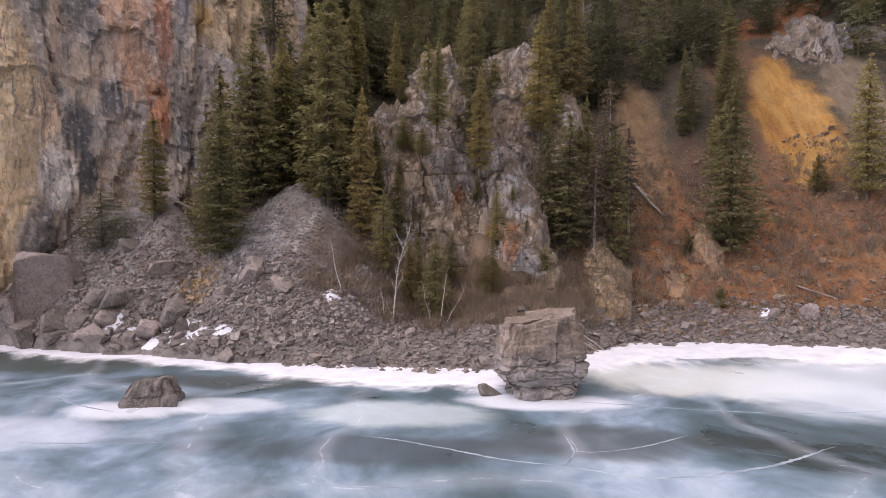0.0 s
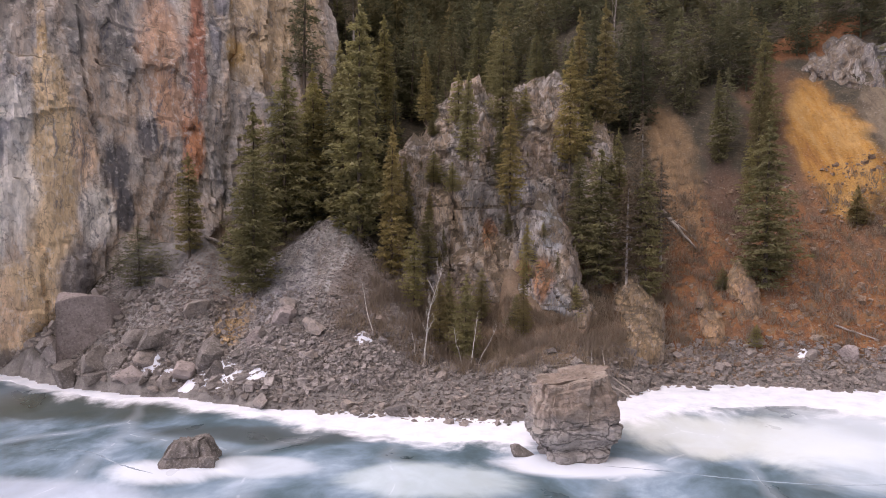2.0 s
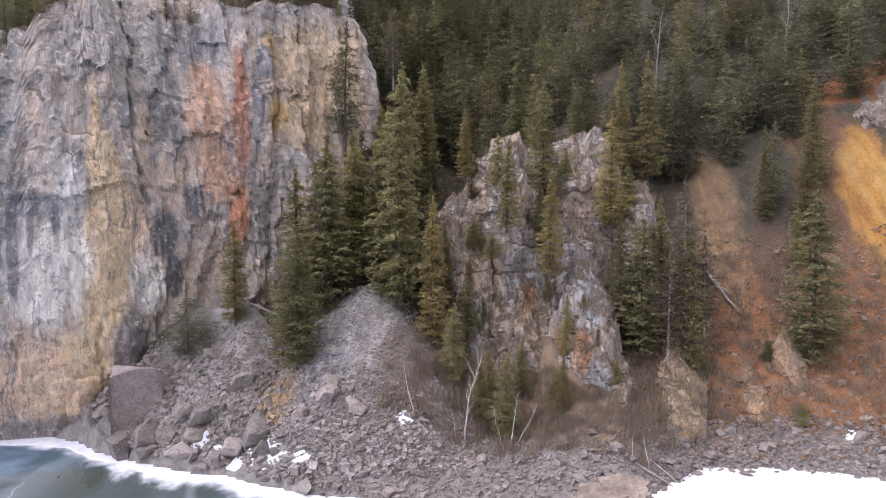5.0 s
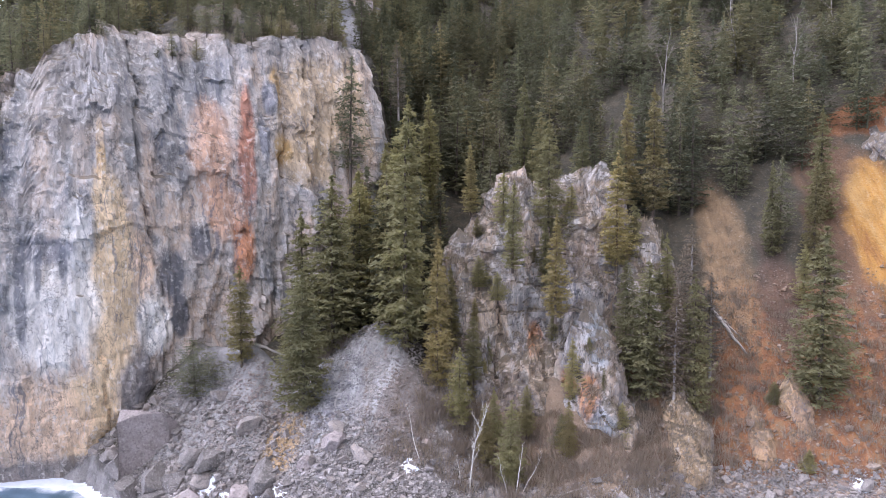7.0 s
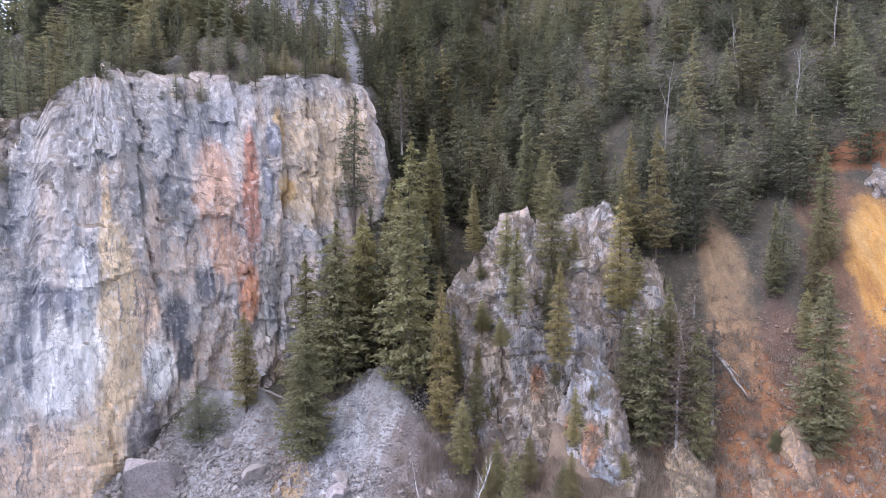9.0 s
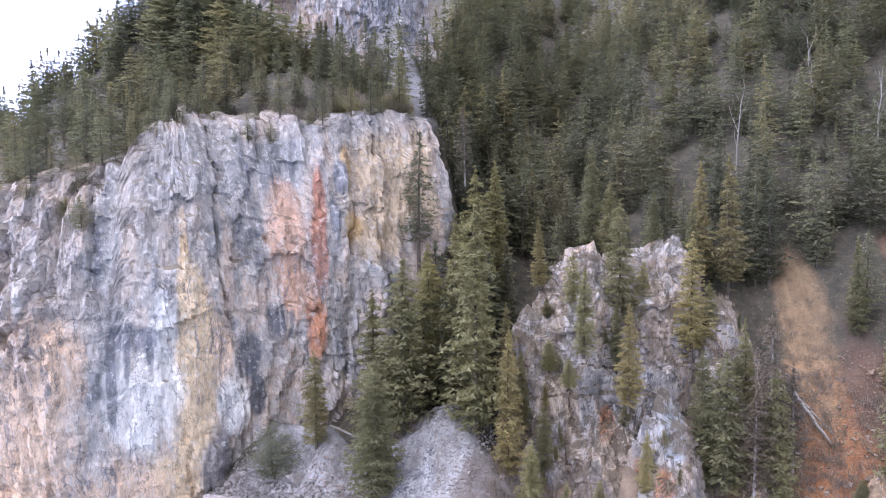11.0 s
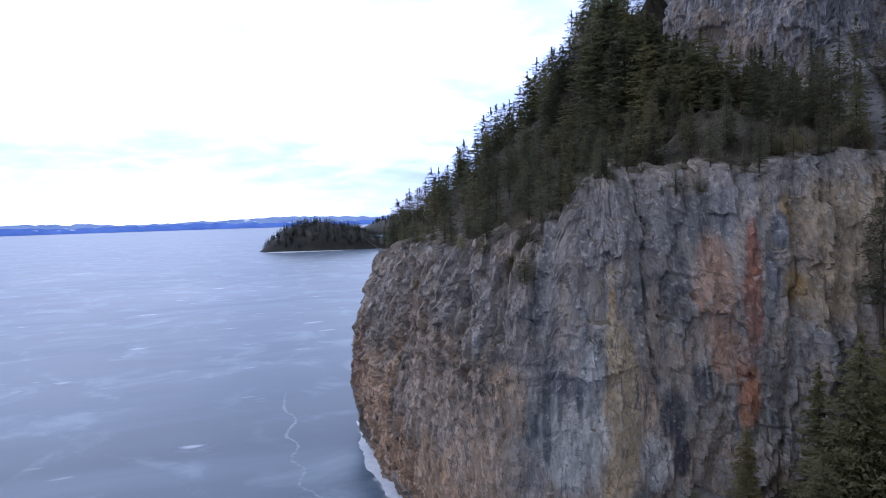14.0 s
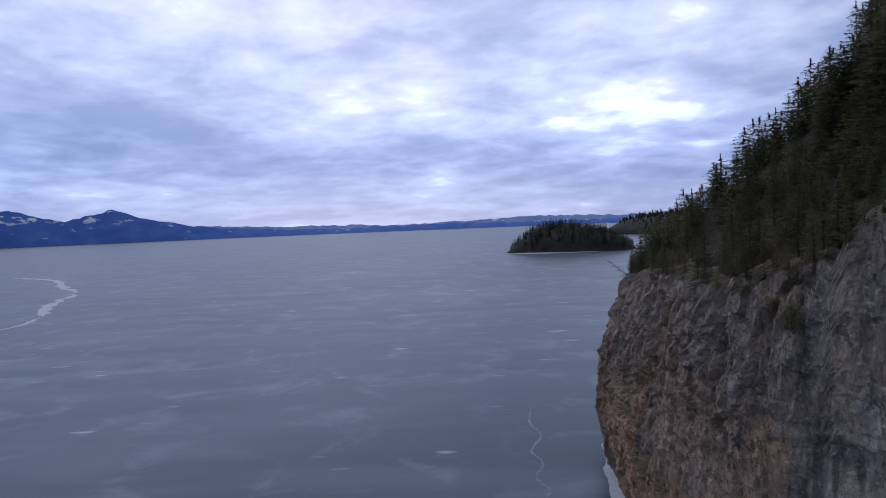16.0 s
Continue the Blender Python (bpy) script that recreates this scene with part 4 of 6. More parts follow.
def sprays(rng, c, yaw, pit, ln):
    """Pointed needle sprays at c, leaning along yaw and pit, ln long."""
    n = len(ln)
    wd = ln * rng.uniform(0.35, 0.6, n)
    roll = rng.normal(0, 0.6, n)
    D = np.stack([np.cos(yaw) * np.cos(pit), np.sin(yaw) * np.cos(pit), np.sin(pit)], 1) * ln[:, None]
    S = np.stack([-np.sin(yaw) * np.cos(roll), np.cos(yaw) * np.cos(roll), np.sin(roll)], 1) * wd[:, None]
    return np.stack([c - D * 0.45 + S * 0.5, c + D * 0.55, c - D * 0.45 - S * 0.5], 1).reshape(-1, 3)


def conifer_arrays(seed, whorls, per, tufts, spread=0.17, bare=0.1, thin=0.0, droop=0.35, top=0.9, tuft=1.0):
    """Needle sprays of a conifer 10 m tall: layered boughs of many small tufts. Returns verts, faces, trunk verts, trunk faces."""
    rng = np.random.RandomState(seed)
    R, H = 10 * spread, 10.0
    bend = rng.normal(0, 0.12, 2)
    V = []
    zs = np.sort(np.linspace(H * bare, H * 0.985, whorls) + rng.normal(0, 0.06, whorls))
    lop = rng.uniform(0, 6.28)
    for z in zs:
        fr = (z - H * bare) / (H * (1 - bare))
        fr = min(max(fr, 0), 1)
        layer = rng.uniform(0.78, 1.08)
        shape = ((1 - fr) ** top * (0.6 + 0.4 * min(1, fr * 5)) + 0.03) * layer
        axis_xy = bend * (z / H) ** 2
        turn = rng.uniform(0, 6.28)
        count = per if fr < 0.8 else max(3, per - 2)
        for b in range(count):
            if rng.rand() < thin:
                continue
            zb = z + rng.normal(0, 0.20)
            a = turn + 6.283 * b / count + rng.normal(0, 0.25)
            L = R * shape * rng.uniform(0.72, 1.18) * (1 + 0.15 * math.cos(a - lop))
            d = np.array([math.cos(a), math.sin(a)])
            nt = max(3, int(tufts * (0.35 + 0.65 * shape)))
            t = rng.uniform(0.04, 1.0, nt) ** 0.9
            rise = 0.30 * (1 - fr)
            sag = -droop * L * t ** 1.2 + rise * L * t * t
            side = rng.normal(0, 0.20, nt) * L * (0.25 + 0.75 * np.sin(np.pi * np.minimum(t, 1) * 0.9))
            px = axis_xy[0] + d[0] * L * t - d[1] * side
            py = axis_xy[1] + d[1] * L * t + d[0] * side
            pz = zb + sag - 0.25 * np.abs(side) + rng.normal(0, 0.05, nt)
            ln = (0.15 + 0.05 * L) * tuft * rng.uniform(0.6, 1.4, nt)
            yaw = a + np.sign(side) * 0.6 + rng.normal(0, 0.5, nt)
            pit = rng.normal(-0.10, 0.28, nt)
            V.append(sprays(rng, np.stack([px, py, pz], 1), yaw, pit, ln))
    # the leader at the top
    n = 16
    z = rng.uniform(0.88, 0.99, n) * H
    V.append(sprays(rng, np.stack([bend[0] * (z / H) ** 2, bend[1] * (z / H) ** 2, z], 1), rng.uniform(0, 6.28, n), rng.uniform(0.7, 1.5, n), rng.uniform(0.3, 0.5, n) * min(tuft, 1.3)))
    V = np.concatenate(V)
    F = np.arange(len(V)).reshape(-1, 3)
    tv, tf = [], []
    k = np.linspace(0, 1, 8)
    tube(tv, tf, [(bend[0] * q * q, bend[1] * q * q, H * q * 0.985 - 0.5 * (q == 0)) for q in k], [0.15 * (1 - q) ** 0.9 + 0.012 for q in k], 6)
    for z in zs[:: max(1, whorls // 9)]:
        a = rng.uniform(0, 6.28)
        L = R * 0.55 * (1 - z / H) + 0.1
        x0, y0 = bend * (z / H) ** 2
        tube(tv, tf, [(x0, y0, z), (x0 + math.cos(a) * L, y0 + math.sin(a) * L, z - 0.2 * L)], [0.03, 0.008], 3)
    return V, F, np.array(tv), tf


NEAR_ARR = [conifer_arrays(500 + k, 34, 8, 50, sp, ba, th, dr, tp, 1.1) for k, (sp, ba, th, dr, tp) in enumerate(((0.205, 0.06, 0.05, 0.30, 0.66), (0.185, 0.05, 0.0, 0.32, 0.68), (0.24, 0.08, 0.05, 0.25, 0.50), (0.20, 0.10, 0.15, 0.25, 0.48), (0.225, 0.05, 0.05, 0.28, 0.64), (0.175, 0.06, 0.05, 0.35, 0.64)))]
FAR_ARR = [conifer_arrays(600 + k, 22, 7, 26, sp, ba, th, dr, tp, 1.35) for k, (sp, ba, th, dr, tp) in enumerate(((0.225, 0.08, 0.12, 0.3, 0.70), (0.205, 0.06, 0.1, 0.35, 0.78), (0.25, 0.16, 0.2, 0.2, 0.58), (0.225, 0.2, 0.25, 0.25, 0.62), (0.195, 0.1, 0.15, 0.35, 0.78), (0.255, 0.08, 0.15, 0.25, 0.66)))]
STUFF_ARR = [conifer_arrays(700 + k, 17, 7, 20, 0.20 + 0.016 * k, 0.10, 0.10, 0.24, 0.62 + 0.07 * k, 1.4) for k in range(5)]


ROUND_ARR = [conifer_arrays(720 + k, 15, 8, 22, 0.22 + 0.02 * k, 0.08, 0.15, 0.22, 0.44 + 0.05 * k, 1.5) for k in range(4)]


def tree_meshes(name, arr, leaf):
    V, F, tv, tf = arr
    return mesh_of(name + "_crown", V, F, [leaf]), mesh_of(name + "_trunk", tv, tf, [bark], smooth=True)


NEAR = [tree_meshes("near_conifer", a, needles) for a in NEAR_ARR]
FAR = [tree_meshes("hill_conifer", a, needles_far) for a in FAR_ARR]


def tree(meshes, x, y, z, h, wide, turn, label, group="", name="conifer_tree"):
    t = new(name)
    t.matrix_basis = pose(x, y, z, 0, 0, turn) @ Matrix.Diagonal((h / 10 * wide, h / 10 * wide, h / 10, 1))
    part("crown", meshes[0], t)
    part("trunk", meshes[1], t)
    tagged(t, label, "tree", group)
    return t


def dome_mesh(name, cx, cy, rx, ry, hgt, mats, seed, n=48, m=20, flat=0.45):
    """A low wooded hill standing on the ice."""
    v, f = [], []
    for j in range(m + 1):
        t = j / m
        for k in range(n):
            a = 2 * math.pi * k / n
            w = 1 + 0.12 * float(fbm(np.array([math.cos(a) * 1.5]), np.array([math.sin(a) * 1.5]), octaves=2, seed=seed)[0])
            r = math.cos(t * math.pi / 2) ** flat
            v.append((cx + rx * w * r * math.cos(a), cy + ry * w * r * math.sin(a), -1 + (hgt + 1) * math.sin(t * math.pi / 2)))
    for j in range(m):
        for k in range(n):
            k2 = (k + 1) % n
            f.append((j * n + k, j * n + k2, (j + 1) * n + k2, (j + 1) * n + k))
    return mesh_of(name, v, f, mats, smooth=True)


far_wood = plain_rough("far_forest_floor", [(0.3, (0.035, 0.036, 0.032)), (0.6, (0.055, 0.052, 0.042)), (0.75, (0.11, 0.095, 0.085))], 0.05)
far_needles = plain_rough("far_conifers", [(0.3, (0.035, 0.042, 0.036)), (0.7, (0.075, 0.078, 0.058))], 0.1)


def spire_forest(name, cx, cy, rx, ry, hgt, count, tall, seed, label, parent=None, flat=0.45):
    """Many far conifers as one joined mesh of jagged spires."""
    rng = random.Random(seed)
    v, f = [], []
    for _ in range(count):
        a, r = rng.uniform(0, 2 * math.pi), math.sqrt(rng.random()) * 0.97
        t = math.acos(min(1, r ** (1 / flat))) if r > 0 else math.pi / 2
        x, y, z = cx + rx * r * math.cos(a), cy + ry * r * math.sin(a), hgt * math.sin(t) - 0.5
        h, w = tall * rng.uniform(0.55, 1.15), tall * rng.uniform(0.14, 0.22)
        for lay in range(4):
            z0, z1, rr = z + h * (0.12 + 0.22 * lay), z + h * (0.5 + 0.17 * lay), w * (1 - 0.22 * lay)
            b = len(v)
            n = 5
            for k in range(n):
                q = 2 * math.pi * k / n + rng.uniform(-0.4, 0.4)
                s = rr * rng.uniform(0.6, 1.2)
                v.append((x + s * math.cos(q), y + s * math.sin(q), z0 + rng.uniform(-0.1, 0.1) * h))
            v.append((x + rng.uniform(-0.1, 0.1) * w, y, z1))
            f += [(b + k, b + (k + 1) % n, b + n) for k in range(n)]
    ob = part(name, mesh_of(name, v, f, [far_needles]), parent)
    tagged(ob, label, "" if parent else "forest", kind="stuff")
    return ob


# the island's crest line: metres along it, height; it runs across the line of sight, steep at one end
ISLAND = (np.array((-764.0, 468.0)), np.array((0.53, 0.848)), 52.0, [-85, -78, -66, -52, -36, -10, 20, 48, 70, 82, 88], [0, 5, 17, 27, 33, 35, 32, 26, 16, 6, 0])


def hill_height(hill, a, b):
    """Height a metres along the crest and b metres across it."""
    c, way, half, run, top = hill
    a = np.asarray(a, float)
    w = half * np.sqrt(np.clip(1 - (a / 88) ** 2, 0.0, 1))
    q = np.clip(1 - (np.asarray(b) / np.maximum(w, 1)) ** 2, 0, 1)
    return np.interp(a, run, top) * q ** 0.45 * (1 + 0.12 * fbm(a * 0.05, np.asarray(b) * 0.05, octaves=3, seed=4)) - 0.8


def hill_mesh(name, hill, mat):
    c, way, half, run, top = hill
    aa, bb = np.linspace(-90, 92, 90), np.linspace(-56, 56, 50)
    A, Bq = [m.ravel() for m in np.meshgrid(aa, bb, indexing="ij")]
    side = np.array((-way[1], way[0]))
    P = c[None] + A[:, None] * way[None] + Bq[:, None] * side[None]
    return mesh_of(name, np.concatenate([P, hill_height(hill, A, Bq)[:, None]], 1), grid_faces(90, 50), [mat], smooth=True)


def hill_trees(name, hill, count, tall, seed, label, parent):
    rng = np.random.RandomState(seed)
    c, way, half, run, top = hill
    side = np.array((-way[1], way[0]))
    a, b = rng.uniform(-84, 84, count), rng.uniform(-50, 50, count)
    z = hill_height(hill, a, b)
    keep = z > 2.5
    a, b, z = a[keep], b[keep], z[keep]
    V, F, n = [], [], 0
    for k in range(len(a)):
        v, f, _, _ = STUFF_ARR[k % 4]
        pick = rng.permutation(len(f))[:200]
        h = tall * rng.uniform(0.5, 1.1)
        p = c + a[k] * way + b[k] * side
        q = v.reshape(-1, 3, 3)[pick]
        mid = q.mean(1, keepdims=True)
        q = ((q - mid) * 2.4 + mid).reshape(-1, 3) * (h / 8.0, h / 8.0, h / 10.0) + (p[0], p[1], z[k] - 0.5)
        V.append(q)
        F.append(np.arange(len(q)).reshape(-1, 3) + n)
        n += len(q)
    tagged(part(name, mesh_of(name, np.concatenate(V), np.concatenate(F), [far_needles]), parent), label, kind="stuff")


def build_distance():
    island = new("island")
    tagged(island, "low dark wooded island with a snowy shore in the frozen lake", "island", kind="structure")
    part("land", hill_mesh("island_land", ISLAND, far_wood), island)
    hill_trees("far_trees", ISLAND, 900, 9, 5, "dark conifers covering the far island", island)
    part("snow_rim", dome_mesh("island_rim", -764, 468, 64, 88, 1.0, [shore_snow], 3, m=4), island, label="white snow along the island's edge")
    head = new("headland")
    tagged(head, "far dark wooded headland beyond the island", "headland", kind="structure")
    part("land", dome_mesh("headland_land", -1277, 1078, 190, 130, 42, [far_wood], 8, flat=0.8), head)
    spire_forest("far_trees", -1277, 1078, 180, 120, 42, 420, 16, 9, "dark conifers on the far headland", head, 0.8)
    for name, dist, seed, scale, col in (("mountain_range", 4700, 21, 1.0, 0), ("far_mountain_range", 4850, 31, 1.25, 1)):
        g = Graph(name + "_hazed_slopes")
        ob = g.node("ShaderNodeTexCoord").outputs["Object"]
        x, y, z = g.sep(ob)
        n = g.noise(g.mapping(ob, (0.006, 0.006, 0.012)), 1.0, 6.0, 0.6)
        # the haze of distance is painted into the woodland colour as blue
        hazed_wood = g.ramp(n, [(0.35, (0.045, 0.105, 0.38)), (0.65, (0.075, 0.15, 0.46))]) if col == 0 else g.ramp(n, [(0.35, (0.12, 0.19, 0.42)), (0.65, (0.20, 0.28, 0.50))])
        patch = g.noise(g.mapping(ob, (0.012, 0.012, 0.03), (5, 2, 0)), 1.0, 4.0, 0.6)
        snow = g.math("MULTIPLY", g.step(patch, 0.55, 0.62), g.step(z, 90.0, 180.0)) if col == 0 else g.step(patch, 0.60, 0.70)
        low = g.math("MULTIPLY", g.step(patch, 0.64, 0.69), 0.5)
        tone = g.mix(g.math("MAXIMUM", snow, low), hazed_wood, (0.55, 0.62, 0.80))
        # slopes emit their own colour, standing in for light scattered by haze
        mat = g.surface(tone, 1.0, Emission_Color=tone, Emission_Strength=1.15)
        az = np.radians(np.linspace(20, 150, 400))
        deg = np.degrees(az)
        base = np.interp(deg, [20, 56, 62, 69, 75, 80, 85, 90, 93, 96, 99, 104, 115, 150], [26, 28, 32, 40, 32, 38, 52, 90, 135, 205, 150, 215, 230, 200])
        if col == 1:
            base = np.interp(deg, [20, 56, 60, 66, 72, 80, 92, 150], [50, 56, 68, 60, 46, 60, 100, 110])
        ridge = base * (1 + 0.16 * fbm(deg * 0.35, deg * 0, octaves=4, seed=seed)) + 9 * fbm(deg * 2.2, deg * 0, octaves=3, seed=seed + 4)
        rows = 10
        v = []
        for k in range(len(az)):
            for j in range(rows):
                t = j / (rows - 1)
                r = dist + 130 * t + 40 * float(fbm(deg[k:k + 1] * 0.8, np.array([t * 3]), octaves=2, seed=seed + 7)[0]) * t * (1 - t)
                v.append((-r * math.sin(az[k]), r * math.cos(az[k]), ridge[k] * t ** 0.8 - 2 * (1 - t)))
        tagged(new(name, mesh_of(name, v, grid_faces(len(az), rows), [mat], smooth=True)), "haze-blue far mountains with snowy tops across the lake" if col == 0 else "pale haze-blue farthest range beyond the lake", "mountains", kind="structure")


build_distance()


# ---- snow along the shore ----
def build_snow():
    xs = np.linspace(-118, 70, 620)
    inner = shore(xs) + 1.6
    wide = np.interp(xs, [-118, -60, -48, -36, -27, -16, -10, -3, 2, 6, 9, 14, 20, 33, 70], [4.6, 4.6, 3.2, 2.4, 2.4, 2.4, 3.0, 3.5, 3.5, 4, 5, 6, 6, 5, 5]) + 1.6
    nv = 70
    t = np.linspace(0, 1, nv)
    X = np.repeat(xs[:, None], nv, 1)
    Y = inner[:, None] - wide[:, None] * t[None, :]
    Z = 0.16 * (1 - t[None, :] ** 1.5) - 0.025 + (0.12 - 0.08 * sstep(-44, -54, X)) * fbm(X * 0.2, Y * 0.3, octaves=5, seed=91) * (0.25 + t[None, :])
    Z[:, -1] = -0.05
    v = np.stack([X.ravel(), Y.ravel(), Z.ravel()], 1)
    tagged(new("shore_snow", mesh_of("shore_snow", v, grid_faces(len(xs), nv, True), [shore_snow], smooth=True)), "white band of wind-packed snow along the ice edge", "snow", kind="structure")


build_snow()


vein_ice = plain_rough("healed_crack_ice", [(0.35, (0.15, 0.21, 0.26)), (0.65, (0.36, 0.44, 0.51))], 0.5, 0.6)


def snow_ridge(name, pts, width, label, seed, mat=shore_snow, tall=1.0):
    """A low line of broken ice and drifted snow along pts."""
    p, u = spline(pts, max(20, int(len(pts) * 14)))
    tang = np.gradient(p, axis=0)
    tang /= np.linalg.norm(tang, axis=1)[:, None]
    nrm = np.stack([-tang[:, 1], tang[:, 0]], 1)
    end = np.minimum(1, 6 * np.minimum(u, u[-1] - u) / u[-1])
    w = width * end * (0.6 + 0.8 * vnoise(u / width * 0.8, u * 0, seed=seed))
    shift = width * 0.5 * fbm(u / width * 0.5, u * 0, octaves=3, seed=seed + 1)
    v = []
    for k in range(len(p)):
        for q, z in ((-1, -0.02), (-0.45, 0.05), (0.1, 0.09), (0.55, 0.04), (1, -0.02)):
            c = p[k] + nrm[k] * (shift[k] + q * w[k] * 0.5)
            v.append((c[0], c[1], z * tall + 0.006 * (tall < 1)))
    tagged(new(name, mesh_of(name, v, grid_faces(len(p), 5), [mat], smooth=True)), label, "ice ridge", kind="structure")


snow_ridge("pressure_ridge", [(-890, -202), (-778, -139), (-680, -116), (-577, -88)], 9.0, "white zigzag pressure ridge far out on the ice", 3)
snow_ridge("pressure_ridge", [(-577, -88), (-522, -90), (-474, -89), (-419, -83)], 8.0, "white zigzag pressure ridge far out on the ice", 5)
snow_ridge("pressure_ridge", [(-419, -83), (-389, -85), (-372, -94), (-350, -112)], 3.5, "white zigzag pressure ridge far out on the ice", 7)
for k, (line, wide) in enumerate((
        (((-3.9, 29.4), (-2.3, 28.9), (0.1, 27.8), (2.7, 26.5), (5.0, 26.0)), 0.10), (((5.0, 26.0), (7.6, 24.9), (10.3, 25.2), (13.7, 26.6), (17.2, 28.9)), 0.14), (((-19.0, 27.6), (-16.7, 27.7), (-14.4, 27.7), (-12.3, 28.1)), 0.07),
        (((6.6, 35.7), (9.3, 35.3), (13.5, 34.4), (17.7, 34.0), (22.7, 34.6)), 0.10), (((5.5, 29.9), (5.6, 27.7), (5.0, 26.0)), 0.08), (((5.6, 27.7), (6.7, 27.7), (8.8, 28.5), (11.3, 30.2)), 0.07), (((-25.3, 35.6), (-22.9, 35.5), (-19.9, 33.7), (-17.4, 32.6)), 0.10), (((-4.6, 23.5), (-2.5, 23.5), (-0.4, 23.4)), 0.06))):
    snow_ridge("ice_crack", line, wide * 1.1, "thin pale healed crack in the lake ice", 20 + k, vein_ice, 0.12)
faint_ice = plain_rough("faint_crack_ice", [(0.35, (0.06, 0.10, 0.14)), (0.65, (0.24, 0.31, 0.38))], 0.9, 0.5)
snow_ridge("ice_crack", [(-137, 71), (-125, 64.0), (-116, 61.6), (-109, 55.8), (-102.7, 54.6), (-97, 50.2), (-92, 49.9), (-87, 46.2), (-80, 46.0), (-74, 43)], 0.55, "faint healed crack wandering over the ice below the cliff", 9, faint_ice, 0.12)


# ---- rocks ----
def boulder_mesh(name, seed, mat, sub=2, cuts=9, rough=0.10, size=(1, 1, 1)):
    """A broken boulder: a ball cut by random planes, then weathered."""
    rng = random.Random(seed)
    bm = bmesh.new()
    bmesh.ops.create_icosphere(bm, subdivisions=sub, radius=1.0)
    planes = []
    for _ in range(cuts):
        n = Vector((rng.gauss(0, 1), rng.gauss(0, 1), rng.gauss(0, 0.8))).normalized()
        planes.append((n, rng.uniform(0.38, 0.72)))
    for vert in bm.verts:
        p = vert.co.copy()
        for n, d in planes:
            over = p.dot(n) - d
            if over > 0:
                p -= n * over
        p *= 1 + rough * noise.fractal(p * 2.1 + Vector((seed, 0, 0)), 1.0, 2.0, 3)
        vert.co = (p.x * size[0], p.y * size[1], p.z * size[2])
    me = bpy.data.meshes.new(name)
    bm.to_mesh(me)
    bm.free()
    me.materials.append(mat)
    return me


def block_mesh(name, size, seed, mat, taper=0.85, lean=(0, 0), n=18, strata=0.25, skew=0.0, beds=()):
    """A squared block of rock with a sloping top, ledges across its lower half and a broken skin."""
    bm = bmesh.new()
    bmesh.ops.create_cube(bm, size=1.0)
    bmesh.ops.subdivide_edges(bm, edges=bm.edges, cuts=n, use_grid_fill=True)
    for vert in bm.verts:
        p = vert.co
        h = p.z + 0.5
        q = Vector((p.x * size[0], p.y * size[1], p.z * size[2])) + Vector((seed * 3.1, 0, 0))
        corner = Vector((p.x, p.y, p.z))
        round_ = 1 - 0.16 * max(0, corner.length - 0.62) / 0.25
        k = (1 - (1 - taper) * h)
        for top, wide_, fwd in beds:
            if h < top:
                k, bed = wide_, fwd
                break
        else:
            bed = 0.0
        ledge = strata * (noise.cell(Vector((q.z * 1.3, seed, 0))) - 0.5) * (1 - h)
        rough = 0.30 * noise.fractal(q * 0.45, 1.0, 2.0, 4) + 0.14 * noise.fractal(q * 1.7, 1.0, 2.0, 3)
        rough += 0.30 * (noise.cell(Vector((q.x * 0.8, q.y * 0.8, q.z * 0.5))) - 0.5) * 0.6
        d = Vector((p.x, p.y, 0))
        d = d.normalized() if d.length > 0 else Vector((0, 0, 1))
        x, y = p.x * size[0] * k * round_, p.y * size[1] * k * round_
        x, y = x + d.x * (rough + ledge), y + d.y * (rough + ledge)
        z = h * size[2] + (skew * p.x + 0.5 * rough) * h
        vert.co = (x + lean[0] * h, y + lean[1] * h + bed, z)
    me = bpy.data.meshes.new(name)
    bm.to_mesh(me)
    bm.free()
    me.materials.append(mat)
    return me


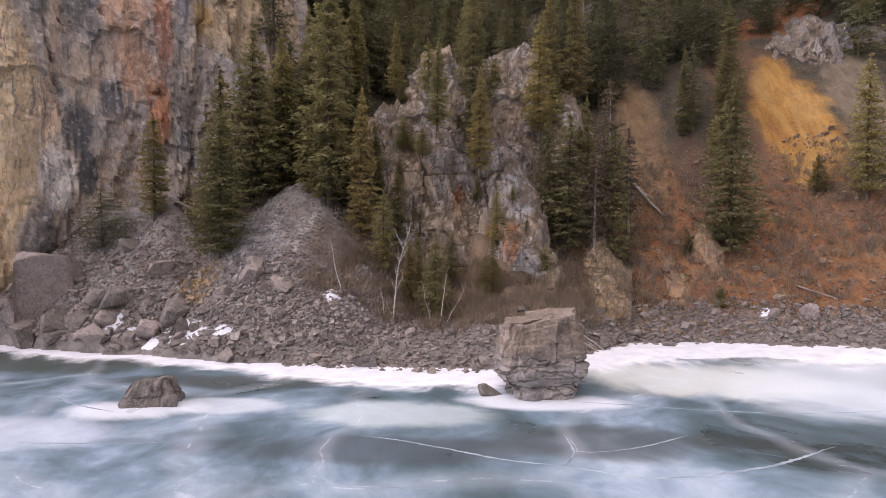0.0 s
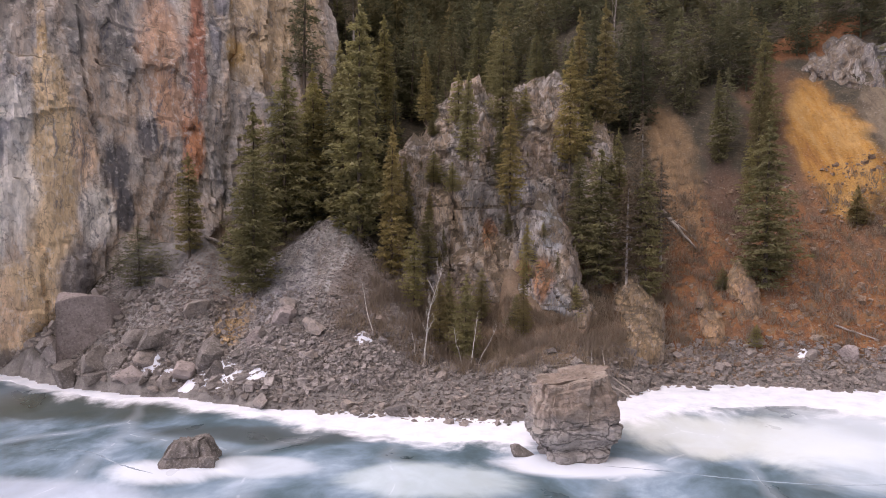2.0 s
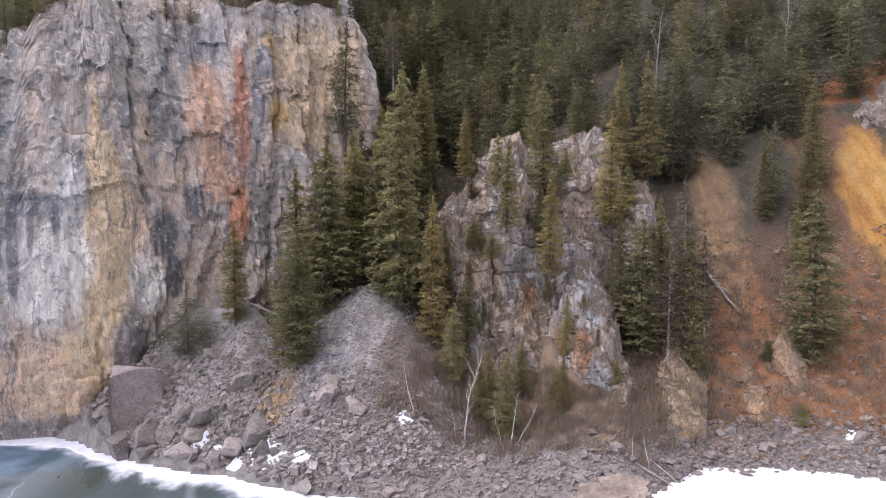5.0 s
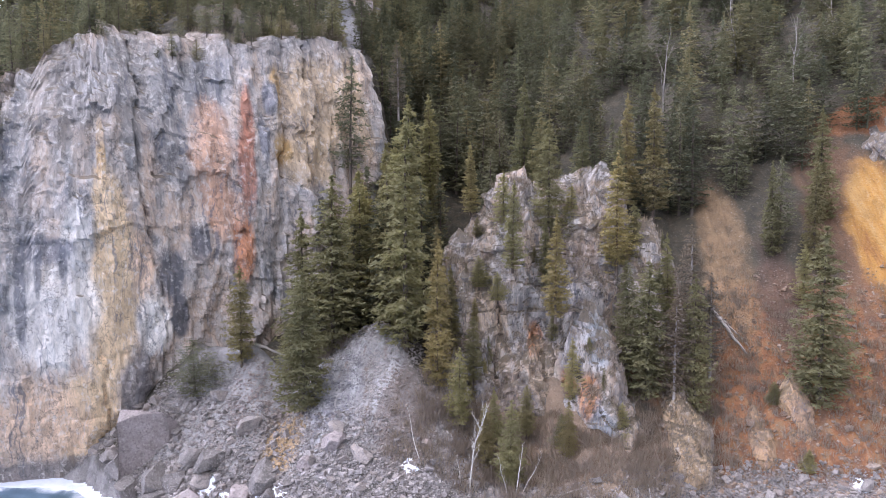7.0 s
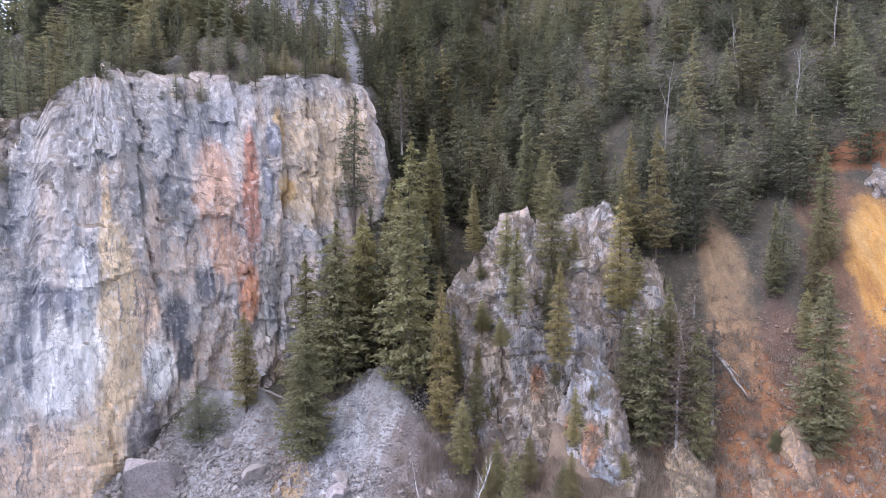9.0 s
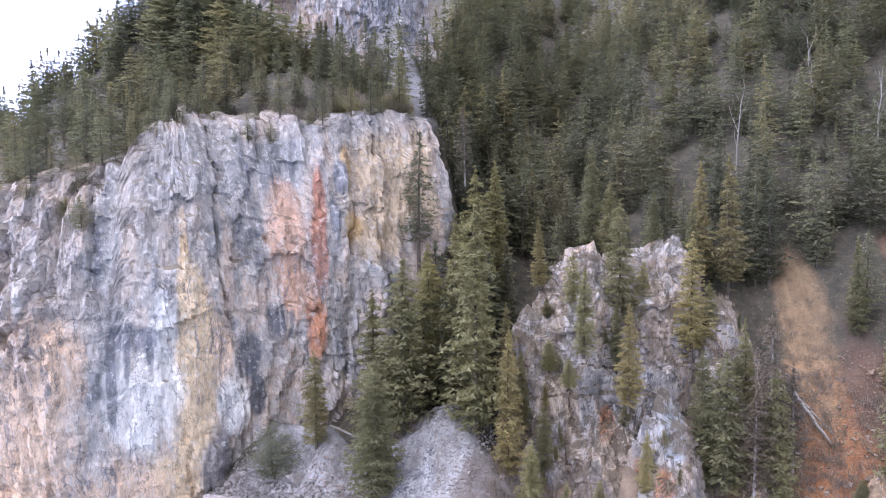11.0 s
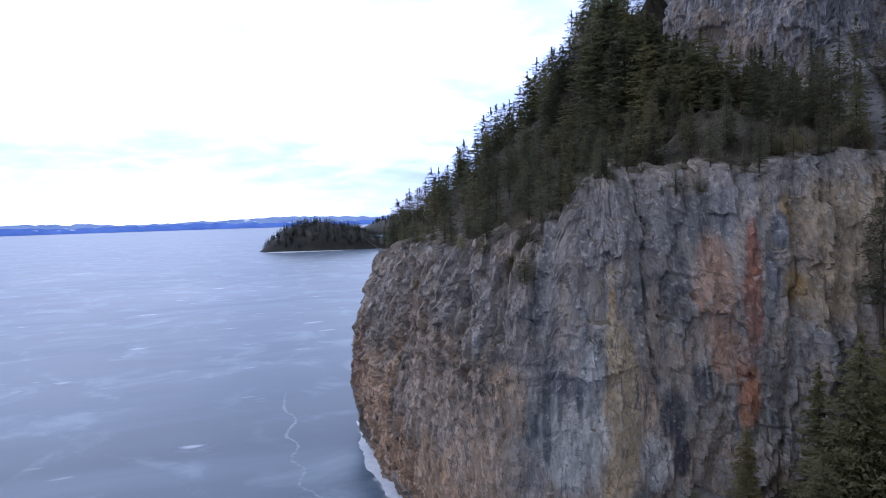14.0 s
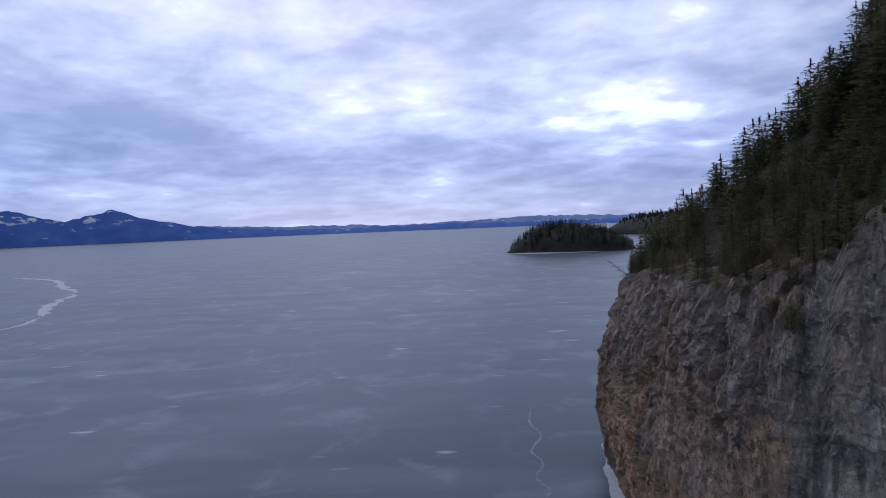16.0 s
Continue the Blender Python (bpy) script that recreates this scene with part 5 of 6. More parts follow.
def rusty_block_material():
    g = Graph("lakeside_block_rock")
    ob = g.node("ShaderNodeTexCoord").outputs["Object"]
    x, y, z = g.sep(ob)
    n = g.noise(g.mapping(ob, (1, 1, 1.6)), 0.7, 7.0, 0.66, 0.4)
    f = g.noise(ob, 5.0, 6.0, 0.7)
    up = g.step(g.math("ADD", z, g.math("MULTIPLY", g.math("SUBTRACT", n, 0.5), 3.0)), 2.0, 3.2)
    grey = g.ramp(n, [(0.3, (0.14, 0.13, 0.125)), (0.5, (0.30, 0.275, 0.26)), (0.7, (0.42, 0.39, 0.36))])
    rust = g.ramp(n, [(0.3, (0.105, 0.082, 0.065)), (0.5, (0.225, 0.172, 0.138)), (0.7, (0.34, 0.295, 0.255))])
    col = g.mix(up, grey, rust)
    seam = g.noise(g.mapping(ob, (0.5, 0.5, 2.6), (4, 1, 2)), 1.0, 6.0, 0.68, 0.6)
    col = g.mix(g.math("MULTIPLY", g.math("MULTIPLY", g.step(seam, 0.46, 0.38), g.math("SUBTRACT", 1.0, up)), 0.8), col, (0.07, 0.062, 0.058))
    joint = g.node("ShaderNodeTexVoronoi", {"feature": "DISTANCE_TO_EDGE"}, Vector=g.node("ShaderNodeVectorMath", {"operation": "MULTIPLY_ADD"}, _0=g.noise(ob, 0.8, 4.0, 0.6, colour=True), _1=(0.9, 0.9, 0.9), _2=g.mapping(ob, (0.3, 0.3, 1.2))).outputs[0], Scale=1.0).outputs[0]
    open_joint = g.math("SUBTRACT", 1.0, g.step(joint, 0.0, 0.05))
    open_joint = g.math("MULTIPLY", open_joint, g.math("MULTIPLY_ADD", up, -0.85, 1.0))
    col = g.mix(g.math("MULTIPLY", open_joint, 0.6), col, (0.05, 0.045, 0.042))
    lichen = g.noise(ob, 2.6, 6.0, 0.7, 0.4)
    col = g.mix(g.math("MULTIPLY", g.step(lichen, 0.54, 0.64), 0.5), col, (0.10, 0.088, 0.078))
    col = g.mix(g.math("MULTIPLY", g.step(f, 0.46, 0.32), 0.6), col, (0.06, 0.055, 0.05))
    col = g.mix(g.math("MULTIPLY", g.step(f, 0.56, 0.72), 0.4), col, (0.45, 0.42, 0.39))
    return g.surface(col, 0.93, g.bump(g.math("ADD", g.math("MULTIPLY_ADD", open_joint, -0.6, n), g.math("MULTIPLY", f, 0.5)), 0.9, 0.25))


block_rock = rusty_block_material()


def build_rocks():
    rng = random.Random(7)
    big = part("lake_boulder", block_mesh("lake_boulder", (5.0, 4.6, 4.75), 3, block_rock, 0.82, (0.25, 0.3), 34, 0.35, 0.6, ((0.2, 0.80, -0.5), (0.27, 0.93, -0.1), (0.48, 1.02, 0.0))), None, pose(4.95, 38.0, -0.4, 0, 0, 8))
    tagged(big, "huge squared boulder with a rusty top, frozen into the ice", "boulder")
    side = part("boulder", boulder_mesh("side_boulder", 12, boulder_rock, 3, 9, 0.12, (1.1, 0.8, 0.55)), None, pose(2.1, 37.0, 0.1, 0, 0, 20))
    tagged(side, "grey boulder leaning against the huge block in the ice", "boulder")
    small = part("lake_rock", block_mesh("lake_rock", (4.4, 3.0, 1.45), 19, boulder_rock, 0.46, (0.15, 0.3), 26, 0.3, 0.25, ((0.14, 1.06, 0.0),)), None, pose(-16.3, 34.5, -0.25, 0, 0, 6))
    tagged(small, "low dark rock breaking through the frozen lake", "boulder")
    left = part("shore_block", boulder_mesh("shore_block", 77, slab_rock, 5, 7, 0.06, (4.6, 3.4, 5.3)), None, pose(-34.1, 52.3, 2.5, 8, -6, 25))
    tagged(left, "large flat-faced grey boulder below the cliff", "boulder")
    kinds = [boulder_mesh("beach_boulder", 40 + k, boulder_rock, 3, 10, 0.05, (1.1, rng.uniform(0.7, 0.95), rng.uniform(0.5, 0.75))) for k in range(9)]
    made = 0
    spots = []
    for _ in range(4000):
        if made >= 285:
            break
        x = rng.uniform(-46, 46)
        reach = float(np.interp(x, [-40, -20, 0, 8, 14, 30, 60], [5.0, 6.0, 7.5, 6.5, 3.6, 3.6, 3.6]))
        d = rng.uniform(-0.9, reach) if rng.random() < 0.6 else rng.uniform(-0.6, 1.4)
        y = float(shore(x)) + d
        if x < -14:
            r = rng.choice((0.3, 0.4, 0.55, 0.7, 0.95))
        elif d < 0:
            r = rng.uniform(0.25, 0.6)
        else:
            r = rng.choice((0.28, 0.35, 0.45, 0.55, 0.75))
        r *= rng.uniform(0.8, 1.15)
        if any((x - a) ** 2 + (y - b) ** 2 < (0.75 * (r + c)) ** 2 for a, b, c in spots) or (abs(x - 5) < 4 and y < 42.3):
            continue
        spots.append((x, y, r))
        z = max(height(x, y), 0.0)
        ob = new("beach_boulder", kinds[made % 9])
        ob.matrix_basis = pose(x, y, z + 0.18 * r, rng.uniform(-20, 20), rng.uniform(-20, 20), rng.uniform(0, 360)) @ Matrix.Diagonal((r, r, r, 1))
        tagged(ob, "broken grey boulder on the stony beach" if r > 0.5 else "small grey rock on the stony beach", "boulder", "boulders along the shore")
        made += 1
    for x, y, r in ((-32.0, 49.9, 1.5), (-29.6, 49.6, 1.3), (-35.2, 51.0, 1.7), (-23.4, 48.9, 1.6), (-20.6, 48.0, 1.2), (-37.4, 52.3, 1.3), (-26.8, 49.4, 1.1), (-16.2, 50.5, 1.3), (-13.6, 50.2, 1.25), (-18.0, 49.5, 0.9), (-24.5, 53.0, 1.4), (-22.0, 49.8, 1.7), (-26.5, 50.2, 1.5), (-29.0, 51.2, 1.3), (-28.0, 55.0, 1.1), (30, 56.6, 1.0), (37, 55, 1.1), (39.5, 56, 1.8), (-33.8, 49.4, 1.6), (-31.0, 48.7, 1.0), (-27.6, 48.2, 1.2), (-25.0, 47.9, 1.0)):
        ob = new("scree_boulder", boulder_mesh("scree_boulder", int(x * 10) + 900, slab_rock if int(x * 10) % 3 == 0 else boulder_rock, 4, 14, 0.10, (1.35, 1.1, 1.0)))
        r *= 0.95 if x < -18 else 0.85
        ob.matrix_basis = pose(x, y, height(x, y) + 0.05 * r, rng.uniform(-15, 15), rng.uniform(-15, 15), rng.uniform(0, 360)) @ Matrix.Diagonal((r, r, r, 1))
        tagged(ob, "large grey boulder half sunk in the scree", "boulder", "boulders in the scree")


build_rocks()


def stone_field(name, spots, mat, label, seed, category="stones"):
    """Loose stones joined into one mesh; spots: arrays of x, y, radius."""
    rng = np.random.RandomState(seed)
    xs, ys, rs = spots
    zs = ground_height(xs, ys)
    n = len(xs)
    cube = np.array([(-1, -1, -1), (1, -1, -1), (1, 1, -1), (-1, 1, -1), (-1, -1, 1), (1, -1, 1), (1, 1, 1), (-1, 1, 1)], float) * 0.62
    quads = np.array([(0, 3, 2, 1), (4, 5, 6, 7), (0, 1, 5, 4), (1, 2, 6, 5), (2, 3, 7, 6), (3, 0, 4, 7)])
    v = cube[None] * rng.uniform(0.55, 1.25, (n, 8, 1)) * np.stack([np.ones(n), rng.uniform(0.6, 1, n), rng.uniform(0.4, 0.8, n)], 1)[:, None, :]
    a, b = rng.uniform(0, 6.28, n), rng.uniform(-0.6, 0.6, n)
    x, y, z = v[..., 0], v[..., 1], v[..., 2]
    x, z = x * np.cos(b)[:, None] + z * np.sin(b)[:, None], z * np.cos(b)[:, None] - x * np.sin(b)[:, None]
    x, y = x * np.cos(a)[:, None] - y * np.sin(a)[:, None], x * np.sin(a)[:, None] + y * np.cos(a)[:, None]
    v = np.stack([x, y, z], 2) * rs[:, None, None] + np.stack([xs, ys, np.maximum(zs, 0) + 0.25 * rs], 1)[:, None, :]
    f = (quads[None] + (np.arange(n) * 8)[:, None, None]).reshape(-1, 4)
    tagged(new(name, mesh_of(name, v.reshape(-1, 3), f, [mat])), label, category, kind="stuff")


slope_rock = stone_material("slope_rock", [(0.1, (0.12, 0.08, 0.055)), (0.35, (0.24, 0.155, 0.10)), (0.6, (0.36, 0.29, 0.23))])


def build_stones():
    rng = np.random.RandomState(4)
    n = 38000
    x, y = rng.uniform(-36, -4, n), rng.uniform(46, 63, n)
    keep = (ground_height(x, y, False) > 1.0) & (np.minimum(15.2 - 0.88 * np.sqrt((x + 14.8) ** 2 + (y - 61.6) ** 2 + 3.0), 99) > ground_height(x, y, False) - 1.2) | ((x < -14) & (y < 58) & (ground_height(x, y, False) > 1.0))
    x, y = x[keep], y[keep]
    stone_field("scree_stones", (x, y, np.exp(rng.normal(-2.35, 0.55, len(x))) * np.interp(y, [46, 51, 58], [1.5, 0.85, 0.6])), scree_rock, "loose grey scree of broken stones below the gully", 5)
    n = 17000
    x = rng.uniform(-48, 50, n)
    y = shore(x) + rng.uniform(-0.04, 1.0, n) * np.interp(x, [-40, -20, 0, 8, 14, 60], [5, 7, 10.5, 9, 4.0, 4.0])
    stone_field("beach_stones", (x, y, np.exp(rng.normal(-2.1, 0.5, len(x)))), boulder_rock, "grey cobbles and broken stones of the beach", 6)
    n = 6500
    x, y = rng.uniform(12, 52, n), 55 + 17 * rng.uniform(0, 1, n) ** 1.5
    stone_field("slope_stones", (x, y, np.exp(rng.normal(-2.2, 0.55, n))), slope_rock, "loose stones lying on the rust-coloured slope", 8)


build_stones()


def crag_tree(names):
    """Search tree over the named crags, to root plants on their faces."""
    v, f, n = [], [], 0
    for ob in scene.objects:
        if ob.type == "MESH" and ob.name.split(".")[0] in names:
            co = np.empty(len(ob.data.vertices) * 3)
            ob.data.vertices.foreach_get("co", co)
            v += [tuple(p) for p in co.reshape(-1, 3)]
            f += [tuple(i + n for i in p.vertices) for p in ob.data.polygons]
            n = len(v)
    return BVHTree.FromPolygons(v, f)


CRAGS = crag_tree(("rock_outcrop", "rock_tower", "rock_shoulder", "rock_buttress", "rock_rib"))


def root_on_crag(x, z):
    """Where a level line from the lake meets the crags at x and height z."""
    place, normal, _, _ = CRAGS.ray_cast(Vector((x, 40.0, z)), Vector((0, 1, 0)), 45.0)
    return None if place is None else (place, normal)


def build_crag_growth():
    rng = random.Random(91)
    made = 0
    for _ in range(900):
        if made >= 26:
            break
        x, z = rng.uniform(-11, 14), rng.uniform(5, 28)
        hit = root_on_crag(x, z)
        if hit is None or hit[1].z < 0.12:
            continue
        p = hit[0]
        h = rng.choice((0.9, 1.2, 1.6, 2.2, 3.0, 3.8))
        tree(NEAR[rng.randrange(6)], p.x, p.y + 0.15, p.z - 0.25, h, rng.uniform(0.8, 1.1) * (1.5 if h < 2 else 1.0), rng.uniform(0, 360), "small olive conifer rooted in a crack of the outcrop" if h > 2 else "low olive shrub in a crack of the outcrop", "young conifers on the outcrop")
        made += 1


def build_near_trees():
    # x, y, height, width factor, kind, label
    rows = [
        (-27.0, 57.0, 9.6, 0.95, 3, "olive-green fir growing close against the cliff"), (-19.9, 54.0, 12.4, 1.05, 2, "broad olive-green conifer on the scree"),
        (-19.5, 61.0, 17.0, 1.0, 2, "large broad dark conifer at the head of the scree"), (-12.0, 60.0, 22.0, 0.85, 0, "tall dense spruce with drooping boughs beside the scree"),
        (-17.8, 65.5, 17.0, 0.85, 4, "dark spruce in the shaded gully"), (-22.8, 62.0, 16.0, 0.95, 0, "dark spruce beside the cliff's red streak"), (-8.9, 59.0, 13.4, 0.85, 1, "slender spruce at the edge of the outcrop"),
        (-14.6, 64.5, 19.0, 0.75, 1, "tall narrow spruce in the gully"), (10.2, 61.2, 12.6, 1.05, 2, "broad grey-green fir below the outcrop"), (14.2, 60.5, 13.5, 0.8, 3, "thin greying conifer at the outcrop's foot"),
        (25.0, 61.4, 15.7, 1.0, 4, "tall yellow-green spruce on the rusty slope"), (38.5, 63.5, 14.0, 0.8, 3, "thin conifer on the stony slope"), (35.2, 66.0, 4.0, 1.5, 4, "small green spruce on the rusty slope"),
        (-4.0, 54.0, 5.6, 1.0, 3, "young olive conifer behind the birch"), (-1.8, 53.2, 7.2, 0.95, 2, "young dense conifer above the beach"), (3.0, 55.2, 5.0, 1.0, 4, "young conifer at the foot of the outcrop"), (-6.4, 56.0, 7.3, 1.0, 3, "young conifer at the foot of the outcrop"),
        (22.9, 57.5, 2.0, 1.9, 4, "low dark green bush on the rusty slope"), (21.5, 62.0, 2.2, 1.8, 2, "low dark green bush on the rusty slope"), (44.5, 61.0, 12.0, 0.9, 1, "slim conifer on the stony slope"), (41.0, 58.0, 8.5, 0.9, 4, "green conifer at the edge of the stony slope"),
        (28.4, 72.5, 11.5, 0.85, 1, "slim dark conifer above the rusty slope"), (30.6, 77.0, 12.5, 0.85, 0, "slim dark conifer above the rusty slope"), (26.3, 69.0, 6.5, 0.95, 3, "young conifer above the rusty slope"), (24.6, 73.5, 10.0, 0.85, 5, "slim dark conifer above the rusty slope"),
    ]
    rng = random.Random(31)
    for x, y, h, w, k, label in rows:
        tree(NEAR[k], x, y, height(x, y) - 0.3, h, w, rng.uniform(0, 360), label)
    # on the outcrop's ledges and top
    for x, y, z, h, w, k in ((-2.1, 62.2, 19.6, 8.2, 1.0, 1), (1.9, 60.6, 15.2, 9.4, 1.0, 5), (7.9, 66.0, 19.3, 11.4, 0.95, 0), (-3.2, 66.5, 20.0, 9.0, 0.9, 3), (9.8, 68.0, 17.0, 9.0, 0.9, 3), (10.0, 77.0, 25.6, 12.4, 0.8, 1), (12.9, 76.0, 24.5, 14.0, 0.8, 0), (-1.5, 79.0, 27.6, 12.8, 0.8, 0), (0.5, 76.0, 28.0, 8.0, 0.9, 2), (5.0, 73.5, 28.0, 7.0, 0.9, 4), (-5.4, 63.5, 17.5, 3.2, 1.7, 2), (-3.4, 61.0, 16.6, 2.8, 1.7, 2), (-5.8, 65.5, 22.5, 2.0, 1.7, 4), (11.5, 63.5, 17.5, 2.2, 1.7, 2)):
        tree(NEAR[k], x, y, z - 0.6, h, w, rng.uniform(0, 360), "green spruce growing from the rocky outcrop" if h > 4 else "small green juniper bush on a rock ledge", "trees on the outcrop")
    # clinging to the big cliff, and low at its foot
    low_a = conifer_arrays(840, 16, 9, 50, 0.42, 0.04, 0.0, 0.12, 0.4)
    low = tree_meshes("low_shrub", low_a, needles)
    tree(tree_meshes("foot_pine", low_a, needles_far), -31.0, 55.6, height(-31.0, 55.6) - 0.3, 5.4, 1.35, 20, "spreading dark green pine bush at the cliff's foot", name="shrub")
    for x, z, h in ((-46.4, 31.6, 3.2), (-48.9, 32.6, 2.2), (-52.5, 34.6, 2.2), (-56.5, 35.0, 1.7), (-66.0, 30.0, 1.6), (-80.0, 27.0, 1.4)):
        fx, fy = on_face(x, z)
        tree(low, fx, fy, z - 0.3, h, 1.0, rng.uniform(0, 360), "small green juniper clinging to the cliff", "junipers on the cliff", "shrub")
    for k in range(60, 470, 8):
        back = float(cliff_back(CLIFF[k, 0], float(cliff_top(CLIFF[k, 0])))) + rng.uniform(1.5, 3.5)
        sx, sy = CLIFF[k, 0] - CLIFF_N[k, 0] * back, CLIFF[k, 1] - CLIFF_N[k, 1] * back
        tree(low, sx, sy, height(sx, sy) - 0.2, rng.uniform(1.4, 3.0), rng.uniform(0.9, 1.3), rng.uniform(0, 360), "low green juniper bush on the cliff's crest", "junipers on the crest", "shrub")
    for x, y, z, h, w, k in ((-7.8, 61.5, 12.0, 8.0, 0.95, 1), (-5.6, 60.0, 9.0, 6.5, 1.0, 3), (3.4, 58.6, 8.5, 5.5, 1.0, 4), (8.4, 62.0, 12.5, 8.0, 0.9, 2), (12.6, 65.0, 14.0, 9.0, 0.9, 1), (-9.8, 65.0, 14.0, 10.0, 0.85, 0), (3.6, 68.5, 22.0, 6.0, 1.0, 3), (-7.0, 71.0, 25.0, 7.5, 0.9, 1), (8.8, 73.0, 26.0, 8.0, 0.9, 0), (1.0, 66.0, 17.5, 7.0, 0.9, 5), (-0.6, 57.0, 5.5, 4.5, 1.1, 2), (7.6, 57.4, 4.6, 4.2, 1.1, 3), (2.4, 56.4, 4.2, 3.6, 1.2, 2), (-3.4, 56.6, 4.6, 5.2, 1.0, 4)):
        tree(NEAR[k], x, y, z - 0.8, h, w, rng.uniform(0, 360), "olive-green conifer rooted on the rocky outcrop", "trees on the outcrop")
    tree(NEAR[3], 1.3, 67.5, 20.0, 13.5, 0.8, 70, "olive-green conifer in the notch of the outcrop", "trees on the outcrop")
    tree(FAR[3], -20.3, 70.5, 26.5, 15.0, 0.85, 30, "tall thin conifer in front of the ochre rock")


build_near_trees()
build_crag_growth()
RIM = tree_meshes("rim_juniper", conifer_arrays(844, 14, 8, 30, 0.40, 0.03, 0.1, 0.10, 0.4, 1.3), needles_far)


def build_rim_trees():
    """Stunted conifers, junipers and a leaning snag right at the edge of the big cliff."""
    rng = random.Random(58)
    cliff = crag_tree(("cliff",))
    for k in range(70, 486, 4):
        back = float(cliff_back(CLIFF[k, 0], float(cliff_top(CLIFF[k, 0])))) + rng.uniform(-0.9, 2.2)
        x, y = CLIFF[k, 0] - CLIFF_N[k, 0] * back, CLIFF[k, 1] - CLIFF_N[k, 1] * back
        place = cliff.ray_cast(Vector((x, y, 70.0)), Vector((0, 0, -1)), 60.0)[0]
        z = max(place.z if place is not None else 0.0, height(x, y))
        if z < 28:
            continue
        if rng.random() < 0.6:
            tree(RIM, x, y, z - 0.25, rng.uniform(1.0, 2.4), rng.uniform(1.0, 1.5), rng.uniform(0, 360), "dark juniper spreading over the cliff's edge", "junipers on the crest", "shrub")
        else:
            tree(FAR[rng.randrange(6)], x, y, z - 0.25, rng.uniform(2.5, 6.0), rng.uniform(1.0, 1.3), rng.uniform(0, 360), "stunted conifer at the very edge of the cliff", "trees on the rim")
    # a dead conifer that has tipped over the edge
    k = int(np.argmin(np.abs(CLIFF[:, 0] + 92)))
    back = float(cliff_back(CLIFF[k, 0], float(cliff_top(CLIFF[k, 0])))) + 0.6
    x, y = CLIFF[k, 0] - CLIFF_N[k, 0] * back, CLIFF[k, 1] - CLIFF_N[k, 1] * back
    place = cliff.ray_cast(Vector((x, y, 70.0)), Vector((0, 0, -1)), 60.0)[0]
    foot = max(place.z if place is not None else 0.0, height(x, y)) - 0.2
    arr = conifer_arrays(861, 16, 5, 12, 0.2, 0.35, 0.3, 0.1, 0.5)
    snag = tree((mesh_of("dead_twigs", arr[0], arr[1], [dead_twigs]), mesh_of("dead_trunk", arr[2], arr[3], [grey_wood])), x, y, foot, 6.5, 0.9, 0, "dead conifer tipped out over the cliff's edge", "", "dead_tree")
    lean = Vector((CLIFF_N[k, 0], CLIFF_N[k, 1], 0.75)).to_track_quat("Z", "Y").to_matrix().to_4x4()
    snag.matrix_basis = Matrix.Translation((x, y, foot)) @ lean @ Matrix.Diagonal((0.58, 0.58, 0.65, 1))
    for _ in range(34):
        x, y = rng.uniform(-63, -34), rng.uniform(91, 97.5)
        tree(FAR[rng.randrange(6)], x, y, height(x, y) - 0.4, rng.uniform(7, 14), rng.uniform(0.9, 1.2), rng.uniform(0, 360), "dark conifer before the upper cliff", "trees below the upper cliff")
    for x, y, h in ((-19.2, 69.0, 13.0), (-16.6, 73.5, 14.0), (-17.6, 66.5, 14.0), (-15.4, 70.0, 17.0), (-21.0, 67.0, 11.0), (-13.2, 67.0, 15.0), (-14.6, 75.0, 19.0), (-13.0, 80.0, 16.0)):
        tree(NEAR[rng.randrange(6)], x, y, height(x, y) - 0.4, h, 0.9, rng.uniform(0, 360), "tall olive-green conifer against the cliff's end", "trees in the gully")


